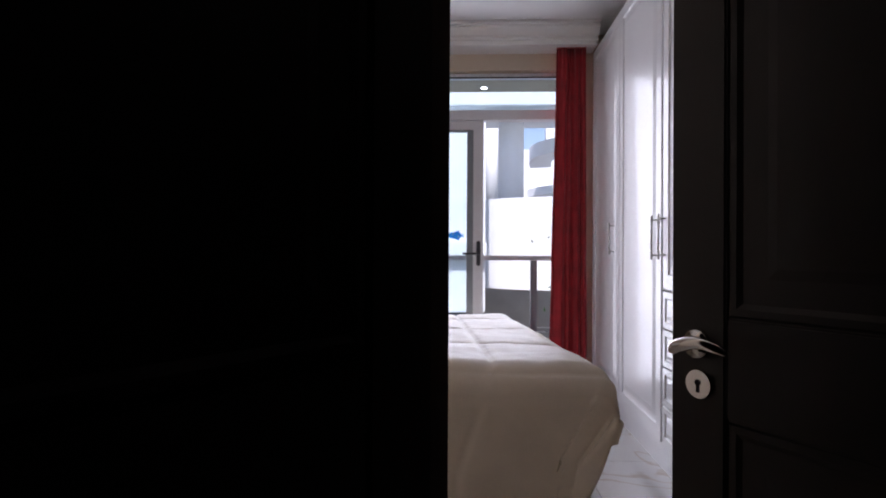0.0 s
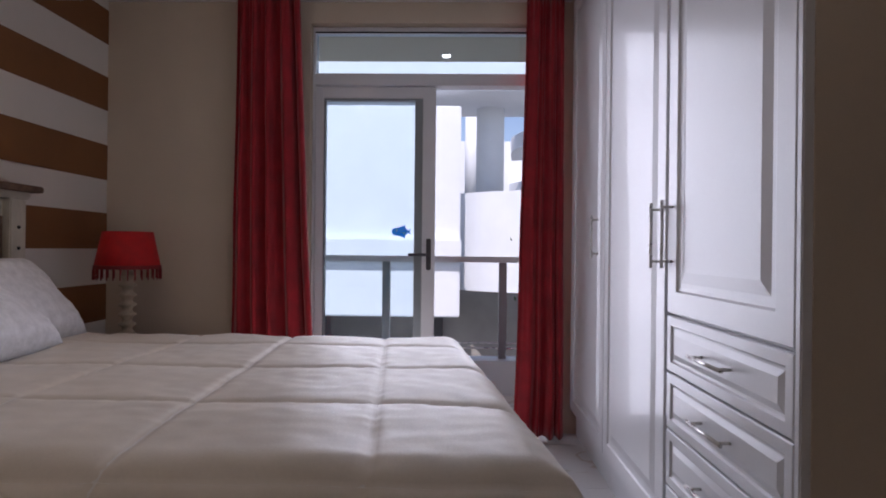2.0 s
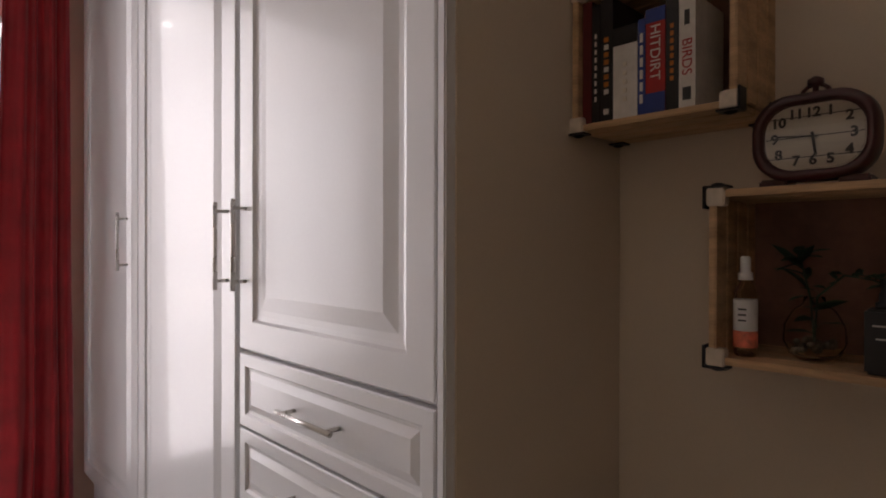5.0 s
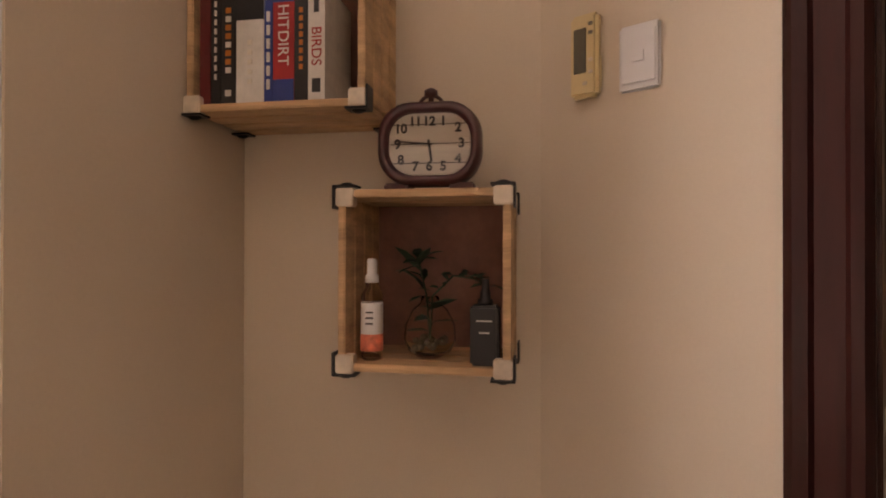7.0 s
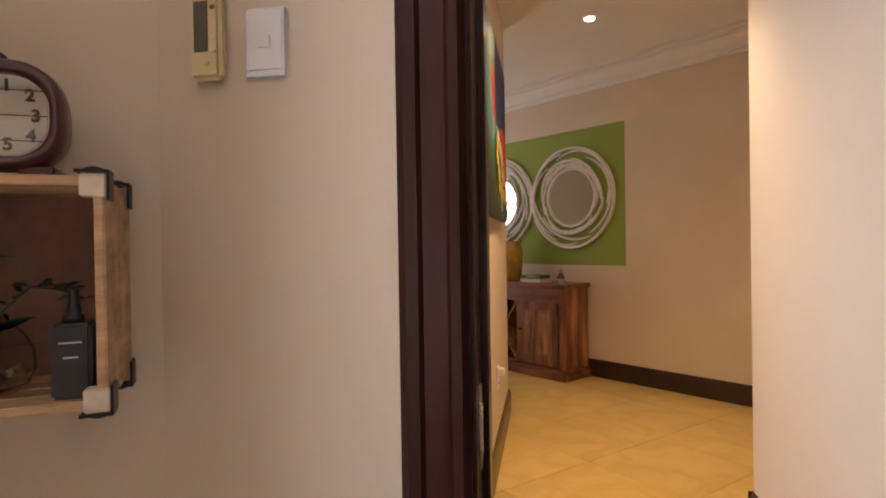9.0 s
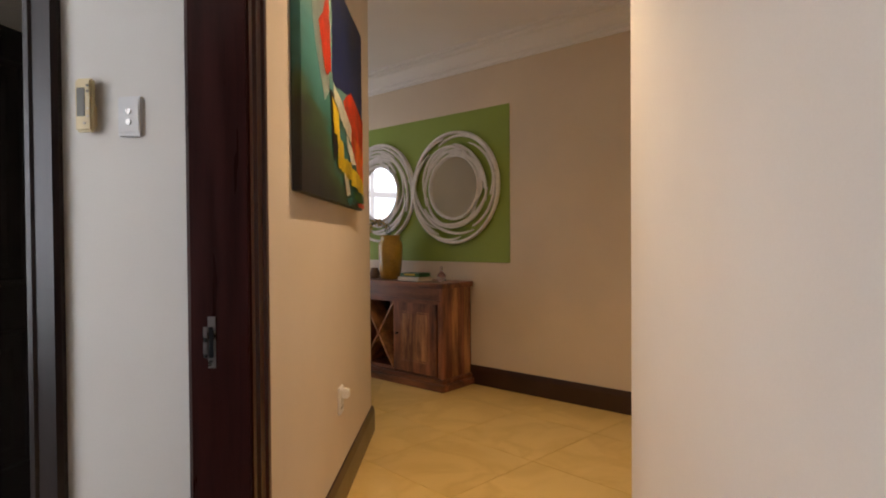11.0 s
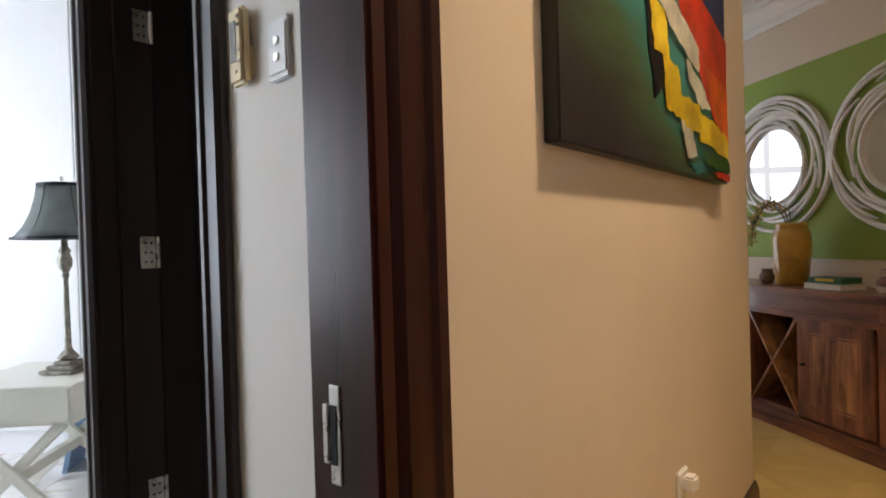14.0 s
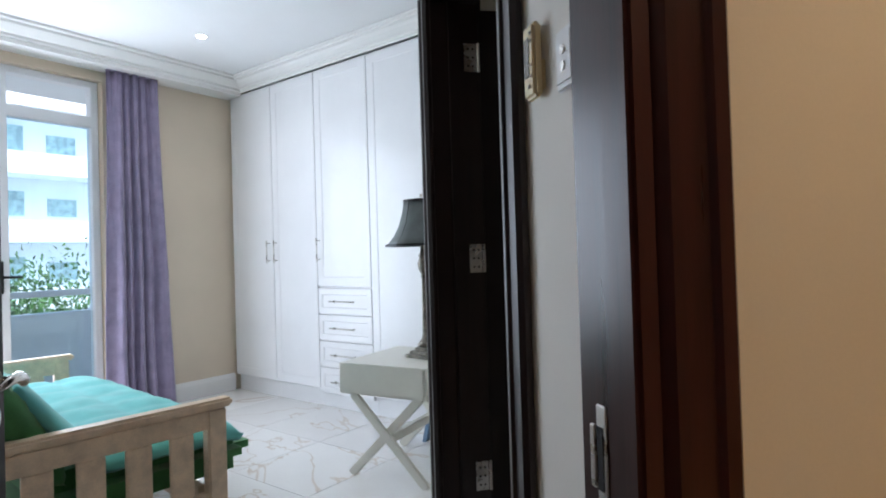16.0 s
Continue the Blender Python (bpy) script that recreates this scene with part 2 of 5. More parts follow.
def part(name, bm, material, parent=None, label="", smooth=False, m=None):
    me = bpy.data.meshes.new(name)
    bmesh.ops.recalc_face_normals(bm, faces=bm.faces)
    bm.to_mesh(me)
    bm.free()
    me.materials.append(material)
    if smooth:
        for p in me.polygons:
            p.use_smooth = True
    ob = new(name, me)
    ob.parent = parent
    if m:
        ob.matrix_basis = m
    if label:
        ob["label"] = label
    return ob


def block(name, dims, material, parent=None, label="", bev=.004, m=None):
    bm = bmesh.new()
    box(bm, *dims)
    if bev:
        bevel(bm, bev)
    return part(name, bm, material, parent, label, m=m)


def thing(name, label, category, m, group="", kind=""):
    ob = new(name)
    ob.empty_display_size = .05
    ob.matrix_basis = m
    return tagged(ob, label, category, group, kind)


def structure(name, bm, material, label, category, m=None):
    return tagged(part(name, bm, material, None, m=m), label, category, kind="structure")


def lathe(bm, profile, seg=24, m=None):
    rings = []
    for r, z in profile:
        rings.append([bm.verts.new((r * math.cos(2 * math.pi * i / seg), r * math.sin(2 * math.pi * i / seg), z)) for i in range(seg)])
    for a, b in zip(rings, rings[1:]):
        for i in range(seg):
            bm.faces.new((a[i], a[(i + 1) % seg], b[(i + 1) % seg], b[i]))
    bm.faces.new(rings[0][::-1])
    bm.faces.new(rings[-1])
    if m:
        bmesh.ops.transform(bm, matrix=m, verts=[v for r in rings for v in r])


def rod(bm, a, b, r, seg=12):
    a, b = Vector(a), Vector(b)
    q = (b - a).to_track_quat('Z', 'Y').to_matrix().to_4x4()
    lathe(bm, [(r, 0), (r, (b - a).length)], seg, Matrix.Translation(a) @ q)


def tube(bm, pts, radii, seg=14, squash=1.0):
    """A smooth tapering tube through the points."""
    pts = [Vector(p) for p in pts]
    fine, rr = [], []
    for i in range(len(pts) - 1):
        for k in range(5):
            f = k / 5
            a, b, c, d = pts[max(0, i - 1)], pts[i], pts[i + 1], pts[min(len(pts) - 1, i + 2)]
            fine.append(.5 * ((2 * b) + (c - a) * f + (2 * a - 5 * b + 4 * c - d) * f * f + (3 * b - a - 3 * c + d) * f ** 3))
            rr.append(radii[i] + (radii[i + 1] - radii[i]) * f)
    fine.append(pts[-1])
    rr.append(radii[-1])
    loops = []
    for i, p in enumerate(fine):
        t = (fine[min(len(fine) - 1, i + 1)] - fine[max(0, i - 1)]).normalized()
        s = t.cross(Vector((0, 0, 1)))
        s = s.normalized() if s.length > .05 else Vector((1, 0, 0))
        u = s.cross(t).normalized()
        loops.append([bm.verts.new(p + (s * math.cos(a) * squash + u * math.sin(a)) * rr[i]) for a in (2 * math.pi * k / seg for k in range(seg))])
    for a, b in zip(loops, loops[1:]):
        for i in range(seg):
            j = (i + 1) % seg
            bm.faces.new((a[i], a[j], b[j], b[i]))
    bm.faces.new(loops[0][::-1])
    bm.faces.new(loops[-1])


def prism(bm, pts, z0, z1):
    lo = [bm.verts.new((x, y, z0)) for x, y in pts]
    hi = [bm.verts.new((x, y, z1)) for x, y in pts]
    bm.faces.new(lo[::-1])
    bm.faces.new(hi)
    for i in range(len(pts)):
        j = (i + 1) % len(pts)
        bm.faces.new((lo[i], lo[j], hi[j], hi[i]))


def front(bm, w, h, steps, thick, m=None):
    """A panelled front: w wide along x, h high along z, facing -y at y = 0. steps: (inset, depth) rings inwards."""
    loops = []
    for inset, depth in ((0, thick), (0, .003), (.003, 0), *steps):
        x, z = w / 2 - inset, h / 2 - inset
        loops.append([bm.verts.new((sx * x, depth, sz * z)) for sx, sz in ((-1, -1), (1, -1), (1, 1), (-1, 1))])
    for a, b in zip(loops, loops[1:]):
        for i in range(4):
            bm.faces.new((a[i], a[(i + 1) % 4], b[(i + 1) % 4], b[i]))
    bm.faces.new(loops[-1])
    bm.faces.new(loops[0][::-1])
    if m:
        bmesh.ops.transform(bm, matrix=m, verts=[v for l in loops for v in l])


def text(name, body, size, m, material, parent, label="", bold=0.0):
    c = bpy.data.curves.new(name, 'FONT')
    c.body, c.size, c.align_x, c.align_y, c.extrude, c.offset = body, size, 'CENTER', 'CENTER', .0004, bold
    c.materials.append(material)
    me_ob = new(name + "_source", c)
    me = bpy.data.meshes.new_from_object(me_ob.evaluated_get(bpy.context.evaluated_depsgraph_get()))
    bpy.data.objects.remove(me_ob)
    ob = new(name, me)
    ob.parent, ob.matrix_basis = parent, m
    if label:
        ob["label"] = label
    return ob


def wall(name, p0, p1, t, z1, holes, material, label, z0=0.0):
    """From p0 to p1, its thickness to the left; holes: (s0, s1, z0, z1) along it."""
    p0, p1 = Vector(p0), Vector(p1)
    d = p1 - p0
    bm = bmesh.new()
    s = 0
    for a, b, lo, hi in sorted(holes):
        box(bm, s, a, 0, t, z0, z1)
        if lo > z0:
            box(bm, a, b, 0, t, z0, lo)
        if hi < z1:
            box(bm, a, b, 0, t, hi, z1)
        s = b
    box(bm, s, d.length, 0, t, z0, z1)
    m = Matrix.Translation((*p0, 0)) @ Matrix.Rotation(math.atan2(d.y, d.x), 4, 'Z')
    return structure(name, bm, material, label, "wall", m)

# ---- the shell ----
w1 = wall("wall_west", (-1.342, 1.2), (-1.342, 5.0), .15, 2.8, [], WHITEWALL, "white bedroom wall behind the bed, painted with brown bands")
for z0, z1 in ((2.36, 2.57), (1.949, 2.158), (1.521, 1.737), (1.098, 1.317), (.66, .882), (.25, .46)):
    bm = bmesh.new()
    box(bm, -1.342, -1.339, 1.3, 4.999, z0, z1)
    tagged(part("painted_band", bm, STRIPE), "brown painted band on the white wall", "wall paint", "bands on the wall", "structure")
wall("wall_north", (-1.492, 5.0), (2.21, 5.0), .2, 2.8, [(1.412, 2.952, 0, 2.50)], CREAM, "cream painted wall around the balcony door")
wall("wall_alcove", (2.06, 4.998), (2.06, 2.03), .15, 2.8, [], CREAM, "cream painted alcove wall with wooden crate shelves")
wall("wall_entrance", at(UV, .69, 2.92), at(UV, .69, -.5), .165, 2.8, [(.52, 1.375, 0, 2.08)], CREAM, "cream wall with a light switch beside the bedroom door")
wall("wall_bathroom", at(UV, .69, 1.478), at(UV, -2.6, 1.478), .119, 2.8, [(.04, .99, 0, 2.08)], CREAM, "wall with the dark bathroom doorway")
# bathroom shell added around the start, its missing light painted as near-black
wall("wall_bathroom_west", at(UV, -.85, -.5), at(UV, -.85, 1.359), .12, 2.8, [], UNLITROOM, "bathroom wall coloured near-black for the unlit room")
wall("wall_bathroom_south", at(UV, .85, -.5), at(UV, -1.0, -.5), .12, 2.8, [], UNLITROOM, "bathroom wall coloured near-black for the unlit room")
wall("wall_bathroom_east", at(UV, .685, -.5), at(UV, .685, 1.359), .05, 2.8, [], UNLITROOM, "bathroom wall coloured near-black for the unlit room")
bm = bmesh.new()
prism(bm, [at(UV, .855, 1.44), at(UV, .855, 1.29), at(UV, 2.23, 1.29), at(UV, 2.23, -2.6), at(UV, 2.38, -2.6), at(UV, 2.38, 1.44)], 0, 2.8)
structure("wall_corridor", bm, WHITEWALL, "cream white corridor wall with an outer corner", "wall")
wall("wall_picture", at(UV, .855, 2.525), at(UV, 3.92, 2.525), .12, 2.8, [(.075, 1.05, 0, 2.08)], CREAM, "cream hall wall carrying the large painting")
bm = bmesh.new()
box(bm, 3.77, 3.92, 2.66, 5.0, 0, 2.8, UV)
structure("wall_hall_east", bm, CREAM, "cream hall wall past the corner", "wall")
bm = bmesh.new()
box(bm, -4.3, 2.7, -.15, 0, 0, 2.8, GW)
structure("wall_mirrors", bm, CREAM, "cream hall wall with a green painted panel and mirrors", "wall")
bm = bmesh.new()
box(bm, 0, 2.4, 0, .003, .972, 2.18, GW)
structure("painted_panel", bm, GREEN, "green painted rectangle on the hall wall", "wall paint")
wall("wall_hall_window", (5.935, 2.27), (7.52, -.25), .15, 2.8, [(1.5, 2.6, .25, 2.35)], WHITEWALL, "white wall with a large hall window")
wall("wall_switch", at(SW, 1.2, -.035), at(SW, -.2, -.035), .165, 2.8, [(.06, .895, 0, 2.08)], WHITEWALL, "white wall with a switch beside the inner door")
bm = bmesh.new()
box(bm, 1.11, 1.2, -1.85, -.2, 0, 2.8, SW)
structure("wall_ensuite_north", bm, WHITEWALL, "white wall of the second bathroom", "wall")
bm = bmesh.new()
box(bm, -.2, 3.6, .6, .75, 0, 2.8, B2)
box(bm, 2.92, 4.3, 0, .12, 0, 2.8, B2)
structure("wall_wardrobe", bm, WHITEWALL, "white wall behind the wide wardrobe", "wall")
wall("wall_second_window", at(B2, 0, -2.75), at(B2, 0, .6), .2, 2.8, [(.2, 1.68, 0, 2.55)], CREAM, "cream wall beside the second balcony door")
bm = bmesh.new()
box(bm, 2.212, 2.232, 2.06, 5.62, 0, 2.8)
structure("wall_between", bm, WHITEWALL, "white wall between the two bedrooms", "wall")

bm = bmesh.new()
prism(bm, [(-1.5, 5.2), at(UV, -2.9, 1.43), at(UV, .77, 1.43), at(UV, .77, 2.9), (2.2, 2.2), (2.2, 5.2)], 2.77, 2.82)
structure("ceiling", bm, CEIL, "white bedroom ceiling", "ceiling")
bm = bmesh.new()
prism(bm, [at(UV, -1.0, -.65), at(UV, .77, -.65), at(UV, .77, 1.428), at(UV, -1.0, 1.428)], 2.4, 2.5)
structure("ceiling_bathroom", bm, UNLITROOM, "bathroom ceiling coloured near-black for the unlit room", "ceiling")
bm = bmesh.new()
prism(bm, [at(GW, -4.4, -.15), at(GW, 2.8, -.15), (7.75, -.1), (6.05, 2.5), at(UV, 3.85, 5.05), at(UV, 3.85, 2.6), at(UV, .77, 2.6), at(UV, .77, 1.35), at(UV, 2.3, 1.35), at(UV, 2.3, -2.8)], 2.66, 2.76)
structure("ceiling_hall", bm, CEIL, "cream white hall ceiling", "ceiling")
bm = bmesh.new()
prism(bm, [(2.22, 2.05), at(UV, .9, 2.602), at(UV, 3.85, 2.602), at(UV, 3.85, 4.0), at(B2, 4.4, .1), at(B2, 3.6, .74), at(B2, -.18, .74), at(B2, -.18, -2.72), (2.22, 5.6)], 2.76, 2.82)
structure("ceiling_second", bm, CEIL, "white ceiling of the second bedroom", "ceiling")

# floors under the tiles
bm = bmesh.new()
prism(bm, [(-1.5, 5.2), at(UV, -2.9, 1.36), at(UV, .77, 1.36), at(UV, .77, 2.9), (2.2, 2.2), (2.2, 5.2)], -.2, -.004)
floor_bed = structure("floor", bm, GROUT, "white veined marble tile floor", "floor")
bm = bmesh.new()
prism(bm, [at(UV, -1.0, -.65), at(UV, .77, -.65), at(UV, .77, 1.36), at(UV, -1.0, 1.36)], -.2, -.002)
structure("floor_bathroom", bm, UNLITROOM, "bathroom floor coloured near-black for the unlit room", "floor")
bm = bmesh.new()
prism(bm, [at(GW, -4.4, -.15), at(GW, 2.8, -.15), (7.75, -.1), (6.05, 2.5), at(UV, 3.85, 5.05), at(UV, 3.85, 2.6), at(UV, .77, 2.6), at(UV, .77, 1.35), at(UV, 2.3, 1.35), at(UV, 2.3, -2.8)], -.2, -.004)
floor_hall = structure("floor_hall", bm, SANDGROUT, "yellow travertine tile floor", "floor")
bm = bmesh.new()
prism(bm, [(2.22, 2.05), at(UV, .9, 2.602), at(UV, 3.85, 2.602), at(UV, 3.85, 4.0), at(B2, 4.4, .1), at(B2, 3.6, .74), at(B2, -.18, .74), at(B2, -.18, -2.72), (2.22, 5.6)], -.2, -.004)
floor_second = structure("floor_second", bm, GROUT, "polished white marble tile floor", "floor")


def moulding(name, m, length, profile, material, label, category):
    """A profile in the local y-z plane run along local x."""
    bm = bmesh.new()
    a = [bm.verts.new((0, y, z)) for y, z in profile]
    b = [bm.verts.new((length, y, z)) for y, z in profile]
    bm.faces.new(a)
    bm.faces.new(b[::-1])
    for i in range(len(profile)):
        j = (i + 1) % len(profile)
        bm.faces.new((a[i], b[i], b[j], a[j]))
    return structure(name, bm, material, label, category, m)


CORN = [(0, 0), (-.012, 0), (-.012, .02), (-.03, .03), (-.03, .045), (-.06, .06), (-.09, .085), (-.105, .11), (-.14, .118), (-.14, .14), (-.16, .145), (-.16, .165), (0, .165)]
PELM = [(0, 0), (-.20, 0), (-.20, .03), (-.215, .035), (-.215, .055), (-.24, .06), (-.27, .085), (-.285, .10), (-.285, .118), (-.31, .122), (-.31, .14), (0, .14)]
SKT = [(0, 0), (-.018, 0), (-.018, .115), (-.014, .13), (-.008, .15), (0, .15)]
moulding("cornice", pose(-1.342, 4.999, 2.627), 2.862, PELM, PLASTER, "stepped white plaster cornice over the curtains", "cornice")
moulding("cornice", pose(-1.342, 1.3, 2.605, 0, 0, 90), 3.38, CORN, PLASTER, "stepped white plaster cornice", "cornice")
moulding("cornice", GW @ pose(2.7, 0, 2.495, 0, 0, 180), 6.9, CORN, PLASTER, "white plaster cornice along the hall ceiling", "cornice")
moulding("cornice", B2 @ pose(0, -2.7, 2.62, 0, 0, 90), 2.7, PELM, PLASTER, "stepped white plaster cornice over the purple curtain", "cornice")
moulding("cornice", B2 @ pose(0, 0, 2.645, 0, 0, 0), 3.4, [(y * .9, z * .67) for y, z in CORN], PLASTER, "white plaster cornice above the wardrobe", "cornice")
moulding("skirting", UV @ pose(1.965, 2.525, 0), 1.973, SKT, SKIRT, "dark wooden skirting board", "skirting board")
moulding("skirting", UV @ pose(3.92, 4.98, 0, 0, 0, -90), 2.458, [(-y, z) for y, z in SKT], SKIRT, "dark wooden skirting board", "skirting board")
moulding("skirting", GW @ pose(2.7, 0, 0, 0, 0, 180), 6.9, SKT, SKIRT, "dark wooden skirting board", "skirting board")
moulding("skirting", UV @ pose(2.38, 1.44, 0, 0, 0, 180), 1.52, SKT, SKIRT, "dark wooden skirting board", "skirting board")
moulding("skirting", UV @ pose(2.38, -2.0, 0, 0, 0, 90), 3.458, SKT, SKIRT, "dark wooden skirting board", "skirting board")
moulding("skirting", B2 @ pose(0, -1.0, 0, 0, 0, 90), 1.0, SKT, PLASTER, "white skirting board", "skirting board")

CASE = [(0, 0), (.1, 0), (.1, -.014), (.088, -.024), (.07, -.024), (.064, -.017), (.03, -.017), (.024, -.024), (.010, -.024), (0, -.012)]


def door_frame(name, m, width, depth, label, strike=0, hinges=(), both=True, sy=.018, stops=True, wood=None):
    """Linings 4 cm thick and casings around an opening from x = 0 to width; the wall from y = 0 to depth."""
    top = 2.04
    wood = wood or MAHOG
    ob = thing(name, label, "door frame", m, kind="structure")
    for x0, x1 in ((-.04, 0), (width, width + .04)):
        block("jamb", (x0, x1, -.004, depth + .004, 0, top), wood, ob, bev=.002)
    block("head", (-.04, width + .04, -.003, depth + .003, top, top + .04), wood, ob, bev=.002)
    if stops:
        block("stop", (-.0005, .012, depth * .35, depth * .62, 0, top), wood, ob, bev=.002)
        block("stop", (width - .012, width + .0005, depth * .35, depth * .62, 0, top), wood, ob, bev=.002)
    else:
        block("inner_trim", (width - .028, width + .004, -.024, .008, 0, top), wood, ob, bev=.006)
    for flip in ((0, 1) if both else (0,)):
        for side in (0, 1):
            bm = bmesh.new()
            pts = [((width + .006 + x) if side else (-.006 - x), (depth - y + .004) if flip else (y - .004)) for x, y in CASE]
            prism(bm, pts, 0, top + .03)
            part("casing", bm, wood, ob)
        bm = bmesh.new()
        a, b = -.106, width + .106
        y0, y1 = (depth + .004, depth + .026) if flip else (-.026, -.004)
        box(bm, a, b, y0, y1, top + .03, top + .13)
        bevel(bm, .005)
        part("casing", bm, wood, ob)
    if strike:
        x = width if strike > 0 else 0
        s = -1 if strike > 0 else 1
        pl = block("strike_plate", (x, x + s * .003, sy + .010, sy + .029, .84, .965), STEEL, ob, "worn steel strike plate", bev=.001)
        block("slot", (x + s * .002, x + s * .0045, sy + .015, sy + .026, .865, .94), BLACKMETAL, pl, bev=0)
        block("lip", (x + s * .001, x + s * .006, sy + (.030 if sy > .05 else 0), sy + (.039 if sy > .05 else .012), .865, .94), STEEL, pl, bev=.001)
    for z in hinges:
        h = block("hinge", (0, .004, depth - .05, depth - .005, z, z + .10), STEEL, ob, "steel butt hinge", bev=.001)
        bm = bmesh.new()
        rod(bm, (.006, depth + .002, z), (.006, depth + .002, z + .1), .006, 8)
        part("knuckle", bm, STEEL, h, smooth=False)
        for k in (.02, .05, .08):
            for yy in (.035, .018):
                bm = bmesh.new()
                rod(bm, (.003, depth - yy, z + k), (.0052, depth - yy, z + k), .004, 6)
                part("screw", bm, BLACKMETAL, h)
    return ob


def lever(bm, x, z, y, s, out):
    """Lever handle on a round rose at x, z; out: the way out of the face; s: the way the lever points."""
    rod(bm, (x, y, z), (x, y + out * .009, z), .026, 24)
    rod(bm, (x, y, z), (x, y + out * .055, z), .009, 12)
    tube(bm, [(x - s * .024, y + out * .046, z - .012), (x - s * .010, y + out * .052, z - .004), (x + s * .02, y + out * .057, z + .007), (x + s * .045, y + out * .058, z + .011), (x + s * .075, y + out * .052, z + .005), (x + s * .09, y + out * .046, z - .002)], [.006, .0125, .0125, .0105, .009, .005], 14, .8)


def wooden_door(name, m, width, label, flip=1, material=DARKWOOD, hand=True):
    """A two-panel leaf: hinge line at x = 0, width along x, 4 cm thick along y, local z up."""
    ob = thing(name, label, "door", m)
    h = 2.02
    bm = bmesh.new()
    box(bm, 0, width, .008, .032, .01, h)
    part("core", bm, material, ob)
    for x0, x1 in ((0, .115), (width - .115, width)):
        block("stile", (x0, x1, 0, .04, .01, h), material, ob, bev=.004)
    for z0, z1 in ((.01, .24), (.80, .98), (h - .13, h)):
        block("rail", (.116, width - .116, .0005, .0395, z0, z1), material, ob, bev=.004)
    for z0, z1 in ((.24, .80), (.98, h - .13)):
        for face in (0, 1):
            bm = bmesh.new()
            mm = pose(width / 2, .003, (z0 + z1) / 2) if not face else pose(width / 2, .037, (z0 + z1) / 2, 0, 0, 180)
            front(bm, width - .236, z1 - z0 - .006, [(.015, .0), (.03, .008), (.05, .008), (.085, .002)], .01, mm)
            part("panel", bm, material, ob)
    if hand:
        for face in (0, 1):
            bm = bmesh.new()
            lever(bm, width - .06, .928, .04 * face, -1, 1 if face else -1)
            part("door_handle", bm, CHROME, ob, "polished chrome lever handle", smooth=True)
            bm = bmesh.new()
            o = 1 if face else -1
            rod(bm, (width - .065, .04 * face, .855), (width - .065, .04 * face + o * .008, .855), .026, 24)
            e = part("escutcheon", bm, CHROME, ob, "round chrome keyhole plate")
            bm = bmesh.new()
            rod(bm, (width - .065, .04 * face + o * .007, .858), (width - .065, .04 * face + o * .0095, .858), .006, 10)
            box(bm, width - .068, width - .062, .04 * face + o * .007, .04 * face + o * .0095, .840, .858)
            part("keyhole", bm, BLACKMETAL, e)
    return ob


# bedroom door: frame in the entrance wall, the leaf standing half open
door_frame("door_frame_1", UV @ pose(.69, 2.36, 0, 0, 0, -90), .775, .165, "dark mahogany bedroom door frame with moulded casing", strike=-1)
hx, hy = at(UV, .70, 1.588)
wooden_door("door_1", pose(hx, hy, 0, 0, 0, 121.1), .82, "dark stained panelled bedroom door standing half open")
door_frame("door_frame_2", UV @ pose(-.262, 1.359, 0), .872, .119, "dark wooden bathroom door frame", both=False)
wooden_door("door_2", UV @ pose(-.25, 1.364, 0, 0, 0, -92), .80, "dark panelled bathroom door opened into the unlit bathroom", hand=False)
door_frame("door_frame_3", UV @ pose(.97, 2.525, 0), .895, .12, "dark mahogany door frame of the second bedroom", strike=1, sy=.063, stops=False)
wooden_door("door_3", pose(2.18, 1.745, 0, 0, 0, 57.6), .80, "dark panelled door opened into the second bedroom")
door_frame("door_frame_4", SW @ pose(1.10, -.035, 0, 0, 0, 180), .755, .165, "dark wooden inner bathroom door frame with steel hinges", wood=DARKFRAME, hinges=(.32, 1.085, 1.797))
hx, hy = at(SW, 1.098, -.205)
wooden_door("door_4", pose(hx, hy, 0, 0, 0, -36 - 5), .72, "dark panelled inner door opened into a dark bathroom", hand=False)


# ---- first bedroom: balcony door ----
def glazed_door(m, x0, x1, top, label, name):
    """A glazed aluminium leaf from x0 to x1, facing -y."""
    ob = thing(name, label, "glass door", m, kind="structure")
    for a, b in ((x0, x0 + .05), (x1 - .08, x1)):
        block("stile", (a, b, 0, .06, .02, top), ALU, ob, bev=.004)
    for a, b in ((.02, .12), (top - .07, top)):
        block("rail", (x0 + .05, x1 - .08, .001, .059, a, b), ALU, ob, bev=.004)
    for a, b in ((x0 + .05, x0 + .062), (x1 - .13, x1 - .08)):
        block("glazing_bead", (a, b, .008, .052, .12, top - .07), GREYALU, ob, "grey glazing bead", bev=.002)
    block("glazing_bead", (x0 + .062, x1 - .13, .008, .052, top - .084, top - .07), GREYALU, ob, "grey glazing bead", bev=.002)
    g = block("pane", (x0 + .055, x1 - .1, .028, .034, .12, top - .08), GLASS, ob, bev=0)
    g.visible_shadow = False
    h = block("handle_plate", (x1 - .052, x1 - .022, -.008, 0, .985, 1.18), DARKSTEEL, ob, "black door handle plate", bev=.004)
    bm = bmesh.new()
    rod(bm, (x1 - .037, -.04, 1.08), (x1 - .037, 0, 1.08), .008, 10)
    rod(bm, (x1 - .03, -.042, 1.08), (x1 - .16, -.042, 1.08), .009, 12)
    part("lever", bm, DARKSTEEL, h, smooth=True)
    return ob


